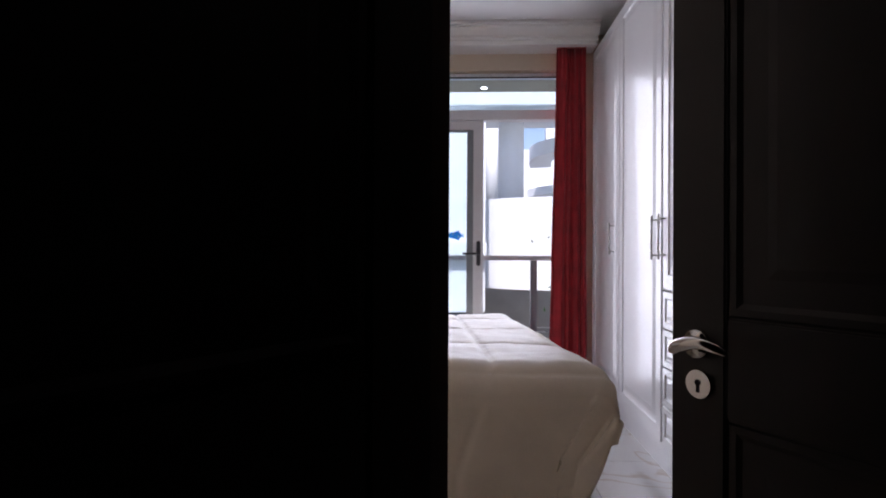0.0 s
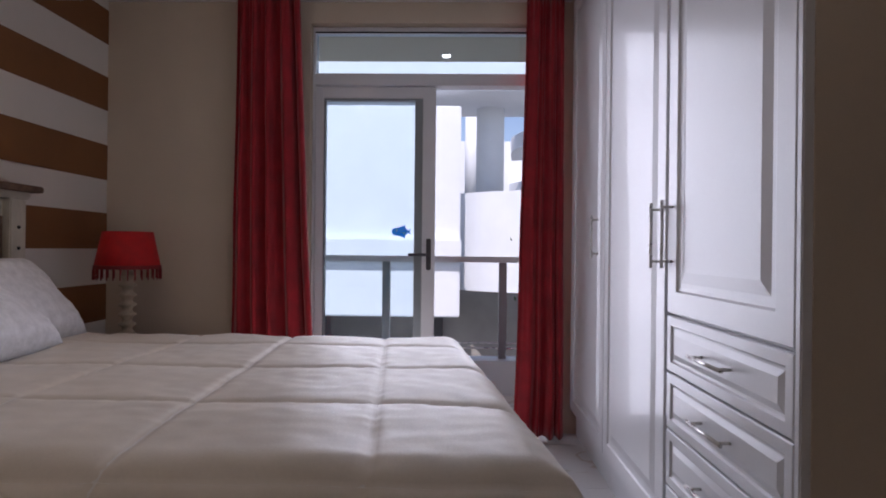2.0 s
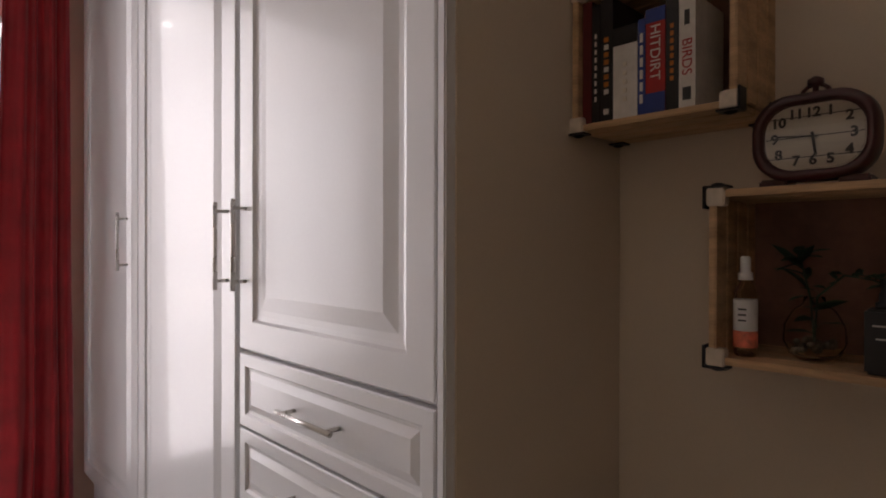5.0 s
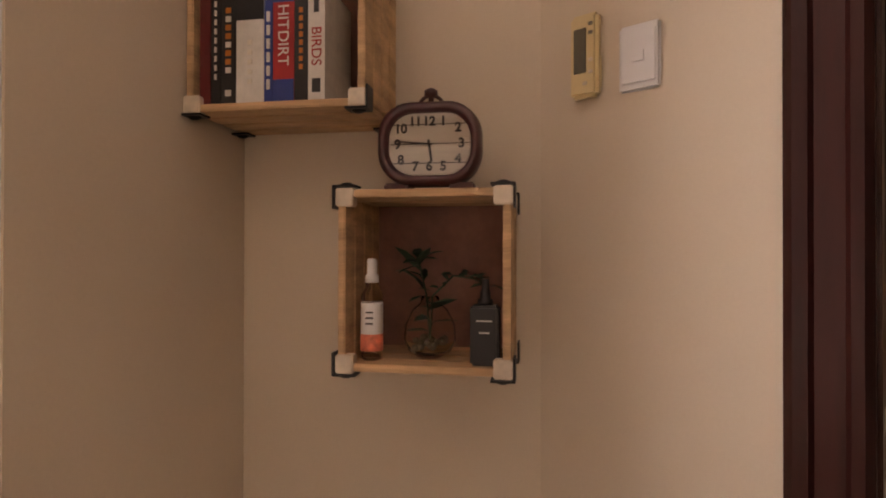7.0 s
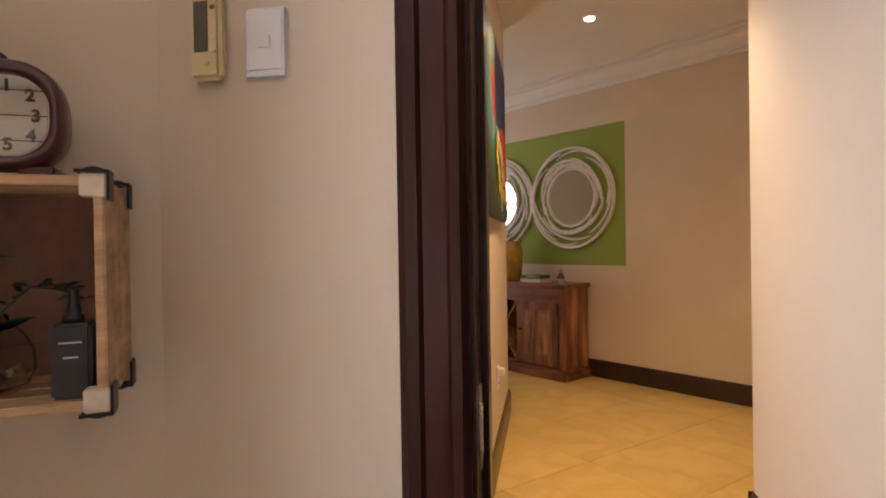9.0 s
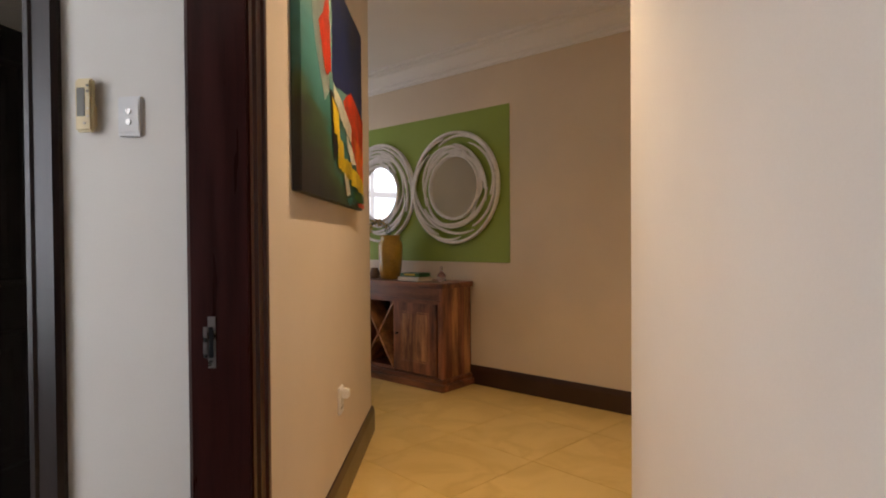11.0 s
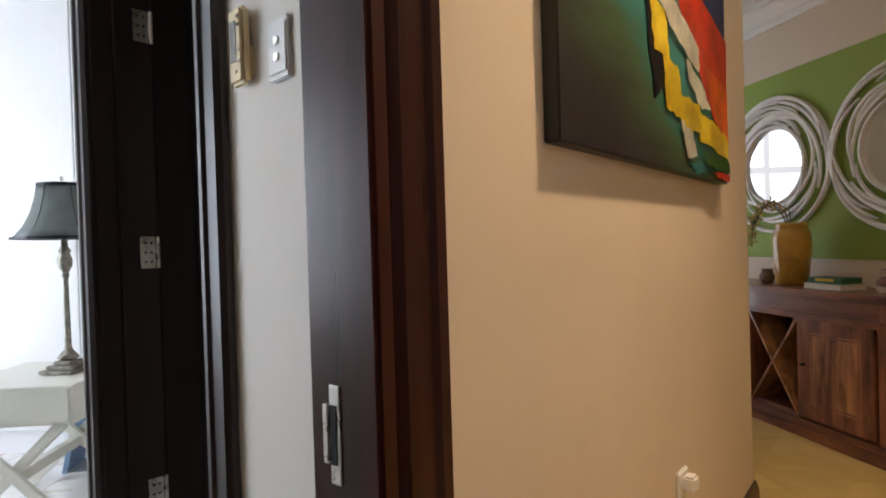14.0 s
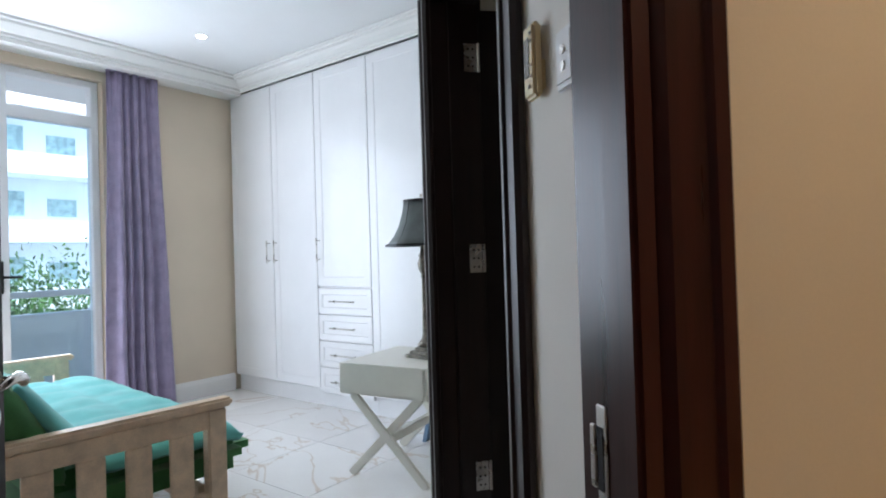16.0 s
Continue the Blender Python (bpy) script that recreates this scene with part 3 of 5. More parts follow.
gd = glazed_door(pose(0, 5.06, 0), -.06, .692, 2.125, "white aluminium glazed balcony door with black handle", "door_balcony")
frame1 = thing("window_1", "white aluminium frame with a glazed transom", "window", pose(0, 5.05, 0), kind="structure")
block("window_frame", (-.078, -.062, 0, .09, 0, 2.495), ALU, frame1)
block("window_frame", (1.41, 1.458, 0, .09, 0, 2.495), ALU, frame1)
block("transom", (-.062, 1.41, -.005, .095, 2.132, 2.205), ALU, frame1)
block("window_frame", (-.062, 1.41, .0, .09, 2.465, 2.495), ALU, frame1)
block("seal", (-.062, 1.41, -.002, .0, 2.455, 2.465), BLACKMETAL, frame1, bev=0)
block("track", (-.062, 1.41, .0, .09, -.003, .019), GREYALU, frame1)
p = block("pane", (-.062, 1.41, .04, .046, 2.205, 2.465), GLASS, frame1, bev=0)
p.visible_shadow = False

# the small blue fish sticker on the pane
fish = thing("fish_sticker", "small bright blue fish sticker on the door pane", "sticker", pose(.475, 5.0965, 1.223))
FISHB = translucent("blue_sticker", (.03, .32, .88))
FISHY = translucent("yellow_sticker", (.75, .8, .5))
bm = bmesh.new()
ring = [bm.verts.new((.048 * math.cos(a) * (1.15 if math.cos(a) < 0 else 1), 0, .034 * math.sin(a) * (.92 + .15 * math.cos(a * 2)))) for a in np.linspace(0, 2 * math.pi, 24, endpoint=False)]
bm.faces.new(ring)
part("body", bm, FISHB, fish)
for pts, mt in ((((.04, .0), (.068, .022), (.06, 0), (.068, -.022)), FISHB), (((-.01, .026), (.03, .042), (.03, .022)), FISHB), (((-.01, -.026), (.03, -.042), (.03, -.022)), FISHB), (((-.03, .012), (-.015, .018), (-.02, .0)), FISHY), (((.01, -.008), (.03, -.002), (.025, -.016)), FISHY)):
    bm = bmesh.new()
    bm.faces.new([bm.verts.new((x, -.001, z)) for x, z in pts])
    part("fin", bm, mt, fish)


def curtain(name, m, top, bottom, z0, z1, folds, amp, material, label):
    """Hangs in the local x-z plane; top and bottom: (x0, x1)."""
    nx, nz = folds * 14, 30
    bm = bmesh.new()
    rnd = random.Random(folds * 7 + int(amp * 1000))
    wid = [rnd.uniform(.5, 1.6) for _ in range(folds)]
    cuts = [sum(wid[:i]) / sum(wid) for i in range(folds + 1)]
    deep = [rnd.uniform(.5, 1.25) for _ in range(folds + 1)]
    drift = [rnd.uniform(-.5, .5) for _ in range(folds + 1)]
    rows = []
    for j in range(nz + 1):
        k = j / nz
        z = z1 + (z0 - z1) * k
        a, b = top[0] + (bottom[0] - top[0]) * k ** 1.2, top[1] + (bottom[1] - top[1]) * k ** 1.2
        row = []
        for i in range(nx + 1):
            f = i / nx
            q = min(folds - 1, sum(1 for c in cuts[1:] if c <= f))
            g = (f - cuts[q]) / (cuts[q + 1] - cuts[q])
            dq = deep[q] + (deep[q + 1] - deep[q]) * g
            w = (q + g) * 2 * math.pi + (drift[q] + (drift[q + 1] - drift[q]) * g) * 1.6 * k
            pinch = .012 * math.sin((q + g) * 6 * math.pi) * max(0, 1 - k * 7)
            d = amp * dq * (.6 + .4 * k) * (math.sin(w) + .22 * math.sin(2 * w + 1.3 * q)) + pinch
            d += .018 * noise.noise(Vector((f * 3.1, k * 2.2, folds))) + .005 * noise.noise(Vector((f * 16, k * 9, folds)))
            row.append(bm.verts.new((a + (b - a) * f + .014 * noise.noise(Vector((f * 4, k * 3, 7))) * k, d, z + (.006 * math.sin(w) if j == nz else 0))))
        rows.append(row)
    for r, s in zip(rows, rows[1:]):
        for i in range(nx):
            bm.faces.new((r[i], r[i + 1], s[i + 1], s[i]))
    ob = thing(name, label, "curtain", m)
    c = part("fabric", bm, material, ob, smooth=True)
    s = c.modifiers.new("thickness", 'SOLIDIFY')
    s.thickness = .004
    bm = bmesh.new()
    box(bm, top[0], top[1], -amp * .6, amp * .6, z1 - .004, z1 + .02)
    part("heading_tape", bm, material, ob)
    return ob


curtain("curtain", pose(0, 4.88, 0), (-.49, -.115), (-.53, .02), .012, 2.627, 5, .045, REDCURTAIN, "deep red floor-length curtain drawn aside in folds")
curtain("curtain", pose(0, 4.88, 0), (1.235, 1.45), (1.18, 1.47), .012, 2.627, 4, .026, REDCURTAIN, "deep red floor-length curtain gathered beside the wardrobe")


# ---- wardrobes ----
SHAKER = [(.07, 0), (.076, .006), (.086, .008), (.1, .008), (.135, .001)]
DRAWER = [(.03, 0), (.035, .006), (.042, .007), (.06, .001)]


def bar_handle(m, length, parent, axis='z'):
    bm = bmesh.new()
    h = length / 2
    a, b = ((0, -.034, -h), (0, -.034, h)) if axis == 'z' else ((-h, -.034, 0), (h, -.034, 0))
    rod(bm, a, b, .0055, 10)
    for s in (-1, 1):
        k = s * (h - .022)
        p = (0, 0, k) if axis == 'z' else (k, 0, 0)
        rod(bm, p, (p[0], -.034, p[2]), .0045, 8)
    part("handle", bm, STEEL, parent, "brushed steel bar handle", smooth=True, m=m)


def fronted(name, ob, x0, x1, z0, z1, steps):
    bm = bmesh.new()
    front(bm, x1 - x0 - .005, z1 - z0 - .005, steps, .02)
    return part(name, bm, LACQUER, ob, m=pose((x0 + x1) / 2, 0, (z0 + z1) / 2))


def cupboard(m, x0, x1, depth, label, top, group, pl=.14):
    ob = thing("wardrobe", label, "wardrobe", m, group)
    bm = bmesh.new()
    box(bm, x0 + .001, x1 - .001, .022, depth, pl, top)
    part("carcass", bm, LACQUER, ob)
    bm = bmesh.new()
    box(bm, x0 + .001, x1 - .001, .04, depth, 0, pl - .0005)
    part("plinth", bm, LACQUER, ob)
    return ob


# along the east side; local x runs south, the fronts face west
W1 = pose(1.522, 4.97, 0, 0, 0, -90)
c = cupboard(W1, 0, .77, .535, "tall white panelled wardrobe door beside the red curtain", 2.64, "white wardrobe row", .16)
d = fronted("door", c, 0, .77, .16, 2.62, SHAKER)
bar_handle(pose(.267, 0, -.205), .21, d)
c = cupboard(W1, .77, 1.55, .535, "tall white panelled wardrobe with steel handle", 2.64, "white wardrobe row", .16)
d = fronted("door", c, .77, 1.55, .16, 2.62, SHAKER)
bar_handle(pose(.347, 0, -.22), .22, d)
c = cupboard(W1, 1.55, 2.30, .535, "white wardrobe with a panelled door over drawers", 2.64, "white wardrobe row", .16)
d = fronted("door", c, 1.57, 2.28, .915, 2.62, SHAKER)
bar_handle(pose(-.315, 0, -.595), .22, d)
for i in range(4):
    z1 = .910 - i * .186
    d = fronted("drawer", c, 1.57, 2.28, z1 - .184, z1, DRAWER)
    bar_handle(pose(0, 0, 0), .21, d, 'x')
block("end_panel", (2.2805, 2.30, 0, .535, .16, 2.64), LACQUER, c, bev=.003)
block("side_wall", (2.3005, 2.304, .022, .536, 0, 2.77), CREAM, c, "cream painted side of the wardrobe", bev=0)

# second bedroom row
W2 = B2 @ pose(0, -.001, 0)
for x0, x1, hx in ((.03, .61, .5), (.61, 1.155, -.44)):
    c = cupboard(W2, x0, x1, .59, "tall white wardrobe with plain recessed door", 2.644, "white wardrobes of the second bedroom")
    d = fronted("door", c, x0, x1, .14, 2.63, [(.07, 0), (.074, .003)])
    bar_handle(pose(.24 if hx > 0 else -.225, 0, -.16), .19, d)
c = cupboard(W2, 1.155, 1.735, .59, "white wardrobe with a door over four drawers", 2.644, "white wardrobes of the second bedroom")
d = fronted("door", c, 1.155, 1.735, .935, 2.63, [(.07, 0), (.074, .003)])
bar_handle(pose(-.255, 0, -.56), .19, d)
for i in range(4):
    z1 = .925 - i * .205
    d = fronted("drawer", c, 1.155, 1.735, z1 - .2, z1, [(.045, 0), (.05, .005)])
    bar_handle(pose(0, 0, 0), .26, d, 'x')
for x0, x1 in ((1.735, 2.32), (2.32, 2.91)):
    c = cupboard(W2, x0, x1, .59, "tall white wardrobe with plain recessed door", 2.644, "white wardrobes of the second bedroom")
    d = fronted("door", c, x0, x1, .14, 2.63, [(.07, 0), (.074, .003)])
    bar_handle(pose(.24 if x0 < 2 else -.24, 0, -.16), .19, d)

# ---- bed ----
bed = thing("bed", "queen bed with whitewashed headboard and wooden base", "bed", pose(-1.335, 2.60, 0))
block("base", (.10, 2.06, .03, 1.60, .08, .36), HEADW, bed, bev=.02)
block("mattress", (.10, 2.08, .02, 1.61, .361, .60), PILLOW, bed, "white mattress", bev=.05)
for x in (.2, 1.9):
    for y in (.12, 1.5):
        block("leg", (x - .03, x + .03, y - .03, y + .03, 0, .08), CAPWOOD, bed)
hb = block("headboard", (0, .035, -.0, 1.62, .05, 1.33), HEADW, bed, "whitewashed plank headboard", bev=.004)
for i in range(10):
    block("plank", (.036, .048, .10 + i * .142, .10 + i * .142 + .139, .3, 1.27), HEADW, hb, bev=.004)
for y in (-.005, 1.53):
    block("post", (-.003, .075, y, y + .1, 0, 1.335), HEADW, hb, bev=.005)
    for z in (1.2, 1.1, 1.0):
        bm = bmesh.new()
        rod(bm, (.074, y + .05, z), (.08, y + .05, z), .008, 10)
        part("stud", bm, BLACKMETAL, hb)
block("inlay", (.036, .052, 1.49, 1.515, .5, 1.25), CAPWOOD, hb, "weathered brown strip", bev=.002)
block("moulding", (-.004, .085, -.02, 1.65, 1.336, 1.37), HEADW, hb, bev=.008)
block("cap", (-.006, .12, -.06, 1.69, 1.371, 1.402), CAPWOOD, hb, "weathered brown top board", bev=.006)

# quilted duvet: a rounded sheet over the mattress, falling on three sides
bm = bmesh.new()
nx, ny = 230, 250
X0, X1, Y0, Y1, TOP = .34, 2.21, -.06, 1.68, .708


def drape(d, r=.13, drop=.5):
    """Distance past the edge -> (way out, way down)."""
    arc = r * math.pi / 2
    if d <= 0:
        return 0, 0
    if d < arc:
        return r * math.sin(d / r), r * (1 - math.cos(d / r))
    return r + (d - arc) * .02, r + (d - arc)


def y_of(sy):
    return min(max(sy, Y0), Y1)


def quilt_at(sx, sy, lift=0.0):
    """The point of the quilt for a place on the flat cloth."""
    ox, dx = drape(sx - (X1 - .13))
    lo, dl = drape((Y0 + .13) - sy)
    hi, dh = drape(sy - (Y1 - .13))
    x = min(sx, X1 - .13) + ox
    x += .25 * (1 - .72 * min(1, max(dx, dl) / .36)) * max(0, (x - 1.0) / 1.15) * max(0, min(1, 1 - (y_of(sy) - Y0) / (Y1 - Y0)))
    y = min(max(sy, Y0 + .13), Y1 - .13) - lo + hi
    down = max(dx, dl, dh) if min(max(dl, dh), dx) < .02 else math.hypot(dx, max(dl, dh)) * .86
    qa, qb = abs(math.sin((sx - .1) * math.pi / .43)), abs(math.sin((sy + .02) * math.pi / .46))
    puff = .013 * (1 - math.exp(-min(qa, qb) / .07)) + .006 * qa * qb + lift
    pull = .004 * noise.noise(Vector((sx * 9, sy * 30, 3))) * math.exp(-qa / .25) + .004 * noise.noise(Vector((sx * 30, sy * 9, 8))) * math.exp(-qb / .25)
    wr = .006 * noise.noise(Vector((sx * 5, sy * 5, 2))) + .0025 * noise.noise(Vector((sx * 17, sy * 17, 5))) + .006 * noise.noise(Vector((sx * 2, sy * 2, 9))) + pull
    side = 1 if down > .12 else 0
    flare = .018 * math.sin(sx * 9 + sy * 4) * min(1, down * 3)
    z = TOP - .02 - down + (puff + wr) * (1 - .7 * side)
    return (x + (puff * .7 + flare if dx > .12 else 0), y - (puff * .7 + flare if dl > .12 else 0) + (puff if dh > .12 else 0), max(.12, z))


grid = []
for i in range(nx + 1):
    grid.append([bm.verts.new(quilt_at(X0 + (X1 + .50 - X0) * i / nx, Y0 - .5 + (Y1 - Y0 + 1.0) * j / ny)) for j in range(ny + 1)])
for a, b in zip(grid, grid[1:]):
    for j in range(ny):
        bm.faces.new((a[j], b[j], b[j + 1], a[j + 1]))
duvet = thing("duvet", "puffy cream quilted duvet spread over the bed", "duvet", pose(-1.335, 2.60, 0))
dv = part("quilt", bm, DUVET, duvet, smooth=True)
s = dv.modifiers.new("thickness", 'SOLIDIFY')
s.thickness = .018
THREAD = mat("cream_stitching", (.80, .77, .72), .6, var=.08, scale=40, bump=.3)


def seam(fixed, along_x, lo, hi):
    bm = bmesh.new()
    n = 110
    rows = []
    for i in range(n + 1):
        t = lo + (hi - lo) * i / n
        rows.append([bm.verts.new(quilt_at(*((t, fixed + o) if along_x else (fixed + o, t)), h)) for o, h in ((-.003, .0005), (0, .003), (.003, .0005))])
    for p, q in zip(rows, rows[1:]):
        for i in (0, 1):
            bm.faces.new((p[i], q[i], q[i + 1], p[i + 1]))
    part("seam", bm, THREAD, duvet, "stitched quilting seam", smooth=True)


for i in range(1, 7):
    if X0 < .1 + .43 * i < X1 + .45:
        seam(.1 + .43 * i, False, Y0 - .4, Y1 + .4)
for i in range(-1, 5):
    seam(-.02 + .46 * i, True, X0 + .01, X1 + .4)


def pillow(m, w, d, h, label, material=PILLOW, name="pillow"):
    bm = bmesh.new()
    n = 22
    for s in (1, -1):
        g = []
        for i in range(n + 1):
            r = []
            for j in range(n + 1):
                a, b = i / n * 2 - 1, j / n * 2 - 1
                k = (max(0, 1 - a ** 4) * max(0, 1 - b ** 4)) ** .5
                e = 1 - .07 * (1 - abs(a)) * (b * b) - .07 * (1 - abs(b)) * (a * a)
                bump = .012 * noise.noise(Vector((a * 4, b * 4, s))) * k + .009 * noise.noise(Vector((a * 13, b * 13, s + 4))) * k
                r.append(bm.verts.new((a * w / 2 * e, b * d / 2 * e, s * (h / 2 * k + bump))))
            g.append(r)
        for i in range(n):
            for j in range(n):
                bm.faces.new((g[i][j], g[i + 1][j], g[i + 1][j + 1], g[i][j + 1]))
    bmesh.ops.remove_doubles(bm, verts=bm.verts, dist=.0005)
    return tagged(part(name, bm, material, None, m=m, smooth=True), label, "pillow", "pillows on the bed")


pillow(pose(-1.07, 3.86, .87, 0, 48, 0), .46, .62, .2, "fluffy white plush pillow leaning on the headboard")
pillow(pose(-1.07, 3.06, .87, 0, 48, 0), .46, .62, .2, "fluffy white plush pillow leaning on the headboard")
pillow(pose(-.93, 3.5, .84, 0, 36, 4), .42, .6, .2, "fluffy white plush cushion propped in front of the pillows")

# ---- bedside table and red lamp ----
st = thing("nightstand", "low oak nightstand behind the bed", "nightstand", pose(-1.02, 4.68, 0))
OAK = mat("oiled_oak", (.34, .19, .075), .45, var=.25, scale=6, bump=.15, stretch=(.6, 4, 4))
block("top", (-.28, .40, -.2, .2, .565, .59), OAK, st)
block("body", (-.26, .38, -.18, .18, .3, .5645), OAK, st)
block("drawer", (-.24, .36, -.186, -.1805, .33, .54), OAK, st)
for x in (-.24, .36):
    for y in (-.16, .16):
        block("leg", (x - .02, x + .02, y - .02, y + .02, 0, .2995), OAK, st)
lm = thing("table_lamp", "red tasselled shade on a turned whitewashed base", "lamp", pose(-1.02, 4.68, .591))
bm = bmesh.new()
prof = [(.07, 0), (.07, .015), (.045, .03), (.03, .05)]
for k in range(6):
    z = .06 + k * .055
    prof += [(.026, z), (.030, z + .012), (.046, z + .022), (.046, z + .03), (.030, z + .038), (.025, z + .05)]
prof += [(.02, .40), (.02, .44)]
lathe(bm, prof, 24)
part("base", bm, LAMPBASE, lm, smooth=True)
bm = bmesh.new()
for a, b in (((.128, .605), (.168, .408)),):
    seg = 36
    ro = [[bm.verts.new((r * math.cos(2 * math.pi * i / seg), r * math.sin(2 * math.pi * i / seg), z)) for i in range(seg)] for r, z in (a, b)]
    for i in range(seg):
        bm.faces.new((ro[0][i], ro[0][(i + 1) % seg], ro[1][(i + 1) % seg], ro[1][i]))
sh = part("shade", bm, REDSHADE, lm, "red fabric shade", smooth=True)
sh.modifiers.new("thickness", 'SOLIDIFY').thickness = .003
bm = bmesh.new()
lathe(bm, [(.167, .396), (.171, .399), (.171, .416), (.166, .418)], 36)
part("trim", bm, TASSEL, sh)
for i in range(30):
    a = i / 30 * 2 * math.pi
    bm = bmesh.new()
    x, y = .169 * math.cos(a), .169 * math.sin(a)
    rod(bm, (x, y, .338), (x, y, .397), .0045, 6)
    part("tassel", bm, TASSEL, sh)

# ---- air conditioner over the headboard ----
ac = thing("air_conditioner", "white wall-mounted air conditioner high above the headboard", "air conditioner", pose(-1.338, 4.12, 2.42))
block("housing", (0, .2, -.40, .40, 0, .19), WHITEPLASTIC, ac, bev=.025)
block("flap", (.12, .206, -.36, .36, .012, .03), WHITEPLASTIC, ac, bev=.004)


# ---- alcove: two crate shelves ----
def crate(m, w, h, d, label):
    """Open front at x = 0, wall at x = d; width along y, height along z, from the lower corner."""
    ob = thing("crate_shelf", label, "shelf", m, "wooden crate shelves")
    t = .012
    for z in (0, h - t):
        for k in range(4):
            a = d / 4 * k
            block("slat", (a + .002, a + d / 4 - .002, .004, w - .004, z, z + t), RAW, ob, bev=.002)
    for y in (0, w - t):
        for k in range(4):
            a = d / 4 * k
            block("slat", (a + .002, a + d / 4 - .002, y, y + t, t + .001, h - t - .001), RAW, ob, bev=.002)
    block("back", (d - .008, d - .001, t, w - t, t, h - t), CRATEBACK, ob, "pink brown back board", bev=0)
    for y in (0, w):
        for z in (0, h):
            sy, sz = (1 if y == 0 else -1), (1 if z == 0 else -1)
            block("corner_block", (-.003, .02, y - sy * .003, y + sy * .026, z - sz * .003, z + sz * .026), RAWWHITE, ob, "whitewashed corner block", bev=.002)
            for x in (-.006, d - .05):
                bm = bmesh.new()
                box(bm, x, x + .03, y - sy * .007, y - sy * .0035, z - sz * .006, z + sz * .03)
                box(bm, x, x + .03, y - sy * .006, y + sy * .03, z - sz * .007, z - sz * .0035)
                bmesh.ops.create_uvsphere(bm, u_segments=10, v_segments=6, radius=.009, matrix=Matrix.Translation((x + .015, y + sy * .012, z - sz * .006)) @ Matrix.Diagonal((1, 1.4, .7, 1)))
                part("bracket", bm, BLACKMETAL, ob, "black metal corner bracket")
    return ob


crate(pose(1.861, 2.132, .979), .269, .283, .198, "rough pine crate shelf on the wall holding bottles and a plant")
crate(pose(1.861, 2.358, 1.394), .305, .28, .198, "rough pine crate shelf on the wall holding a row of books")


def book(y, w, h, d, cover, label, tilt=0):
    """Stands with its spine at x = 0 facing -x."""
    ob = thing("book", label, "book", pose(1.872, y, 1.4075, tilt, 0, 0), "books on the crate shelf")
    bm = bmesh.new()
    box(bm, 0, d, 0, .0022, 0, h)
    box(bm, 0, d, w - .0022, w, 0, h)
    box(bm, 0, .0025, .002, w - .002, 0, h)
    part("cover", bm, cover, ob)
    block("pages", (.003, d - .004, .0025, w - .0025, .003, h - .004), PAPER, ob, "cream page block", bev=0)
    return ob


def spine_bar(ob, y0, y1, z0, z1, material, label=""):
    block("spine_mark", (-.0012, .001, y0, y1, z0, z1), material, ob, label, bev=0)


BK = {k: mat("cover_" + k, c, .4, var=.12, scale=15, bump=.05) for k, c in dict(maroon=(.12, .012, .012), black=(.014, .014, .016), white=(.72, .69, .64), blue=(.02, .05, .24), red=(.42, .02, .02), yellow=(.6, .42, .04), orange=(.55, .16, .02), lilac=(.5, .45, .6)).items()}
SP = Matrix.Rotation(radians(-90), 4, 'Z') @ Matrix.Rotation(radians(90), 4, 'X')


def spine_text(ob, body, size, y, z, material):
    m = Matrix.Translation((-.002, y, z)) @ SP @ Matrix.Rotation(radians(-90), 4, 'Z')
    text("spine_lettering", body, size, m, material, ob)


y = 2.645
for w, h, cov, lab, kind in ((.019, .235, "maroon", "thin maroon hardback book", 0), (.017, .225, "black", "black paperback with white lettering", 1), (.026, .23, "black", "black paperback with gold lettering", 2), (.048, .168, "white", "thick white novel with dark photo top", 3), (.014, .172, "blue", "slim blue paperback with white lettering", 4), (.036, .185, "red", "red and blue paperback on a low stack", 5), (.022, .2, "black", "black paperback with orange lettering", 6), (.028, .19, "white", "white bird guide with red lettering", 7)):
    y -= w + .001
    b = book(y, w, h, .125, BK[cov], lab)
    if kind == 1:
        for i in range(9):
            spine_bar(b, w * .38, w * .62, .04 + i * .015, .049 + i * .015, BK["white"])
    if kind == 2:
        for i in range(8):
            spine_bar(b, w * .32, w * .68, .05 + i * .014, .059 + i * .014, BK["orange"] if i % 3 else BK["white"])
        spine_bar(b, w * .3, w * .7, .012, .022, BK["white"])
    if kind == 3:
        spine_bar(b, .0, w, .135, h, BK["black"], "dark photograph")
        for i in range(5):
            spine_bar(b, w * .42, w * .58, .03 + i * .016, .038 + i * .016, PAPER)
    if kind == 5:
        spine_bar(b, 0, w, 0, .035, BK["blue"])
        spine_bar(b, 0, w, .16, h, BK["blue"])
        spine_text(b, "HIT", .026, w * .5, .135, BK["white"])
        spine_text(b, "DIRT", .026, w * .5, .085, BK["white"])
    if kind == 4:
        for i in range(6):
            spine_bar(b, w * .3, w * .7, .02 + i * .022, .036 + i * .022, BK["white"])
    if kind == 6:
        for i in range(8):
            spine_bar(b, w * .36, w * .64, .05 + i * .013, .058 + i * .013, BK["orange"])
    if kind == 7:
        spine_text(b, "BIRDS", .024, w * .5, .085, BK["red"])
        spine_bar(b, w * .25, w * .75, .012, .034, BK["black"])
        spine_bar(b, w * .35, w * .65, .14, .165, BK["black"])

# table clock on the lower crate
ck = thing("table_clock", "maroon retro table clock with cream plank dial", "clock", pose(1.93, 2.266, 1.2632) @ Matrix.Scale(1.12, 4))


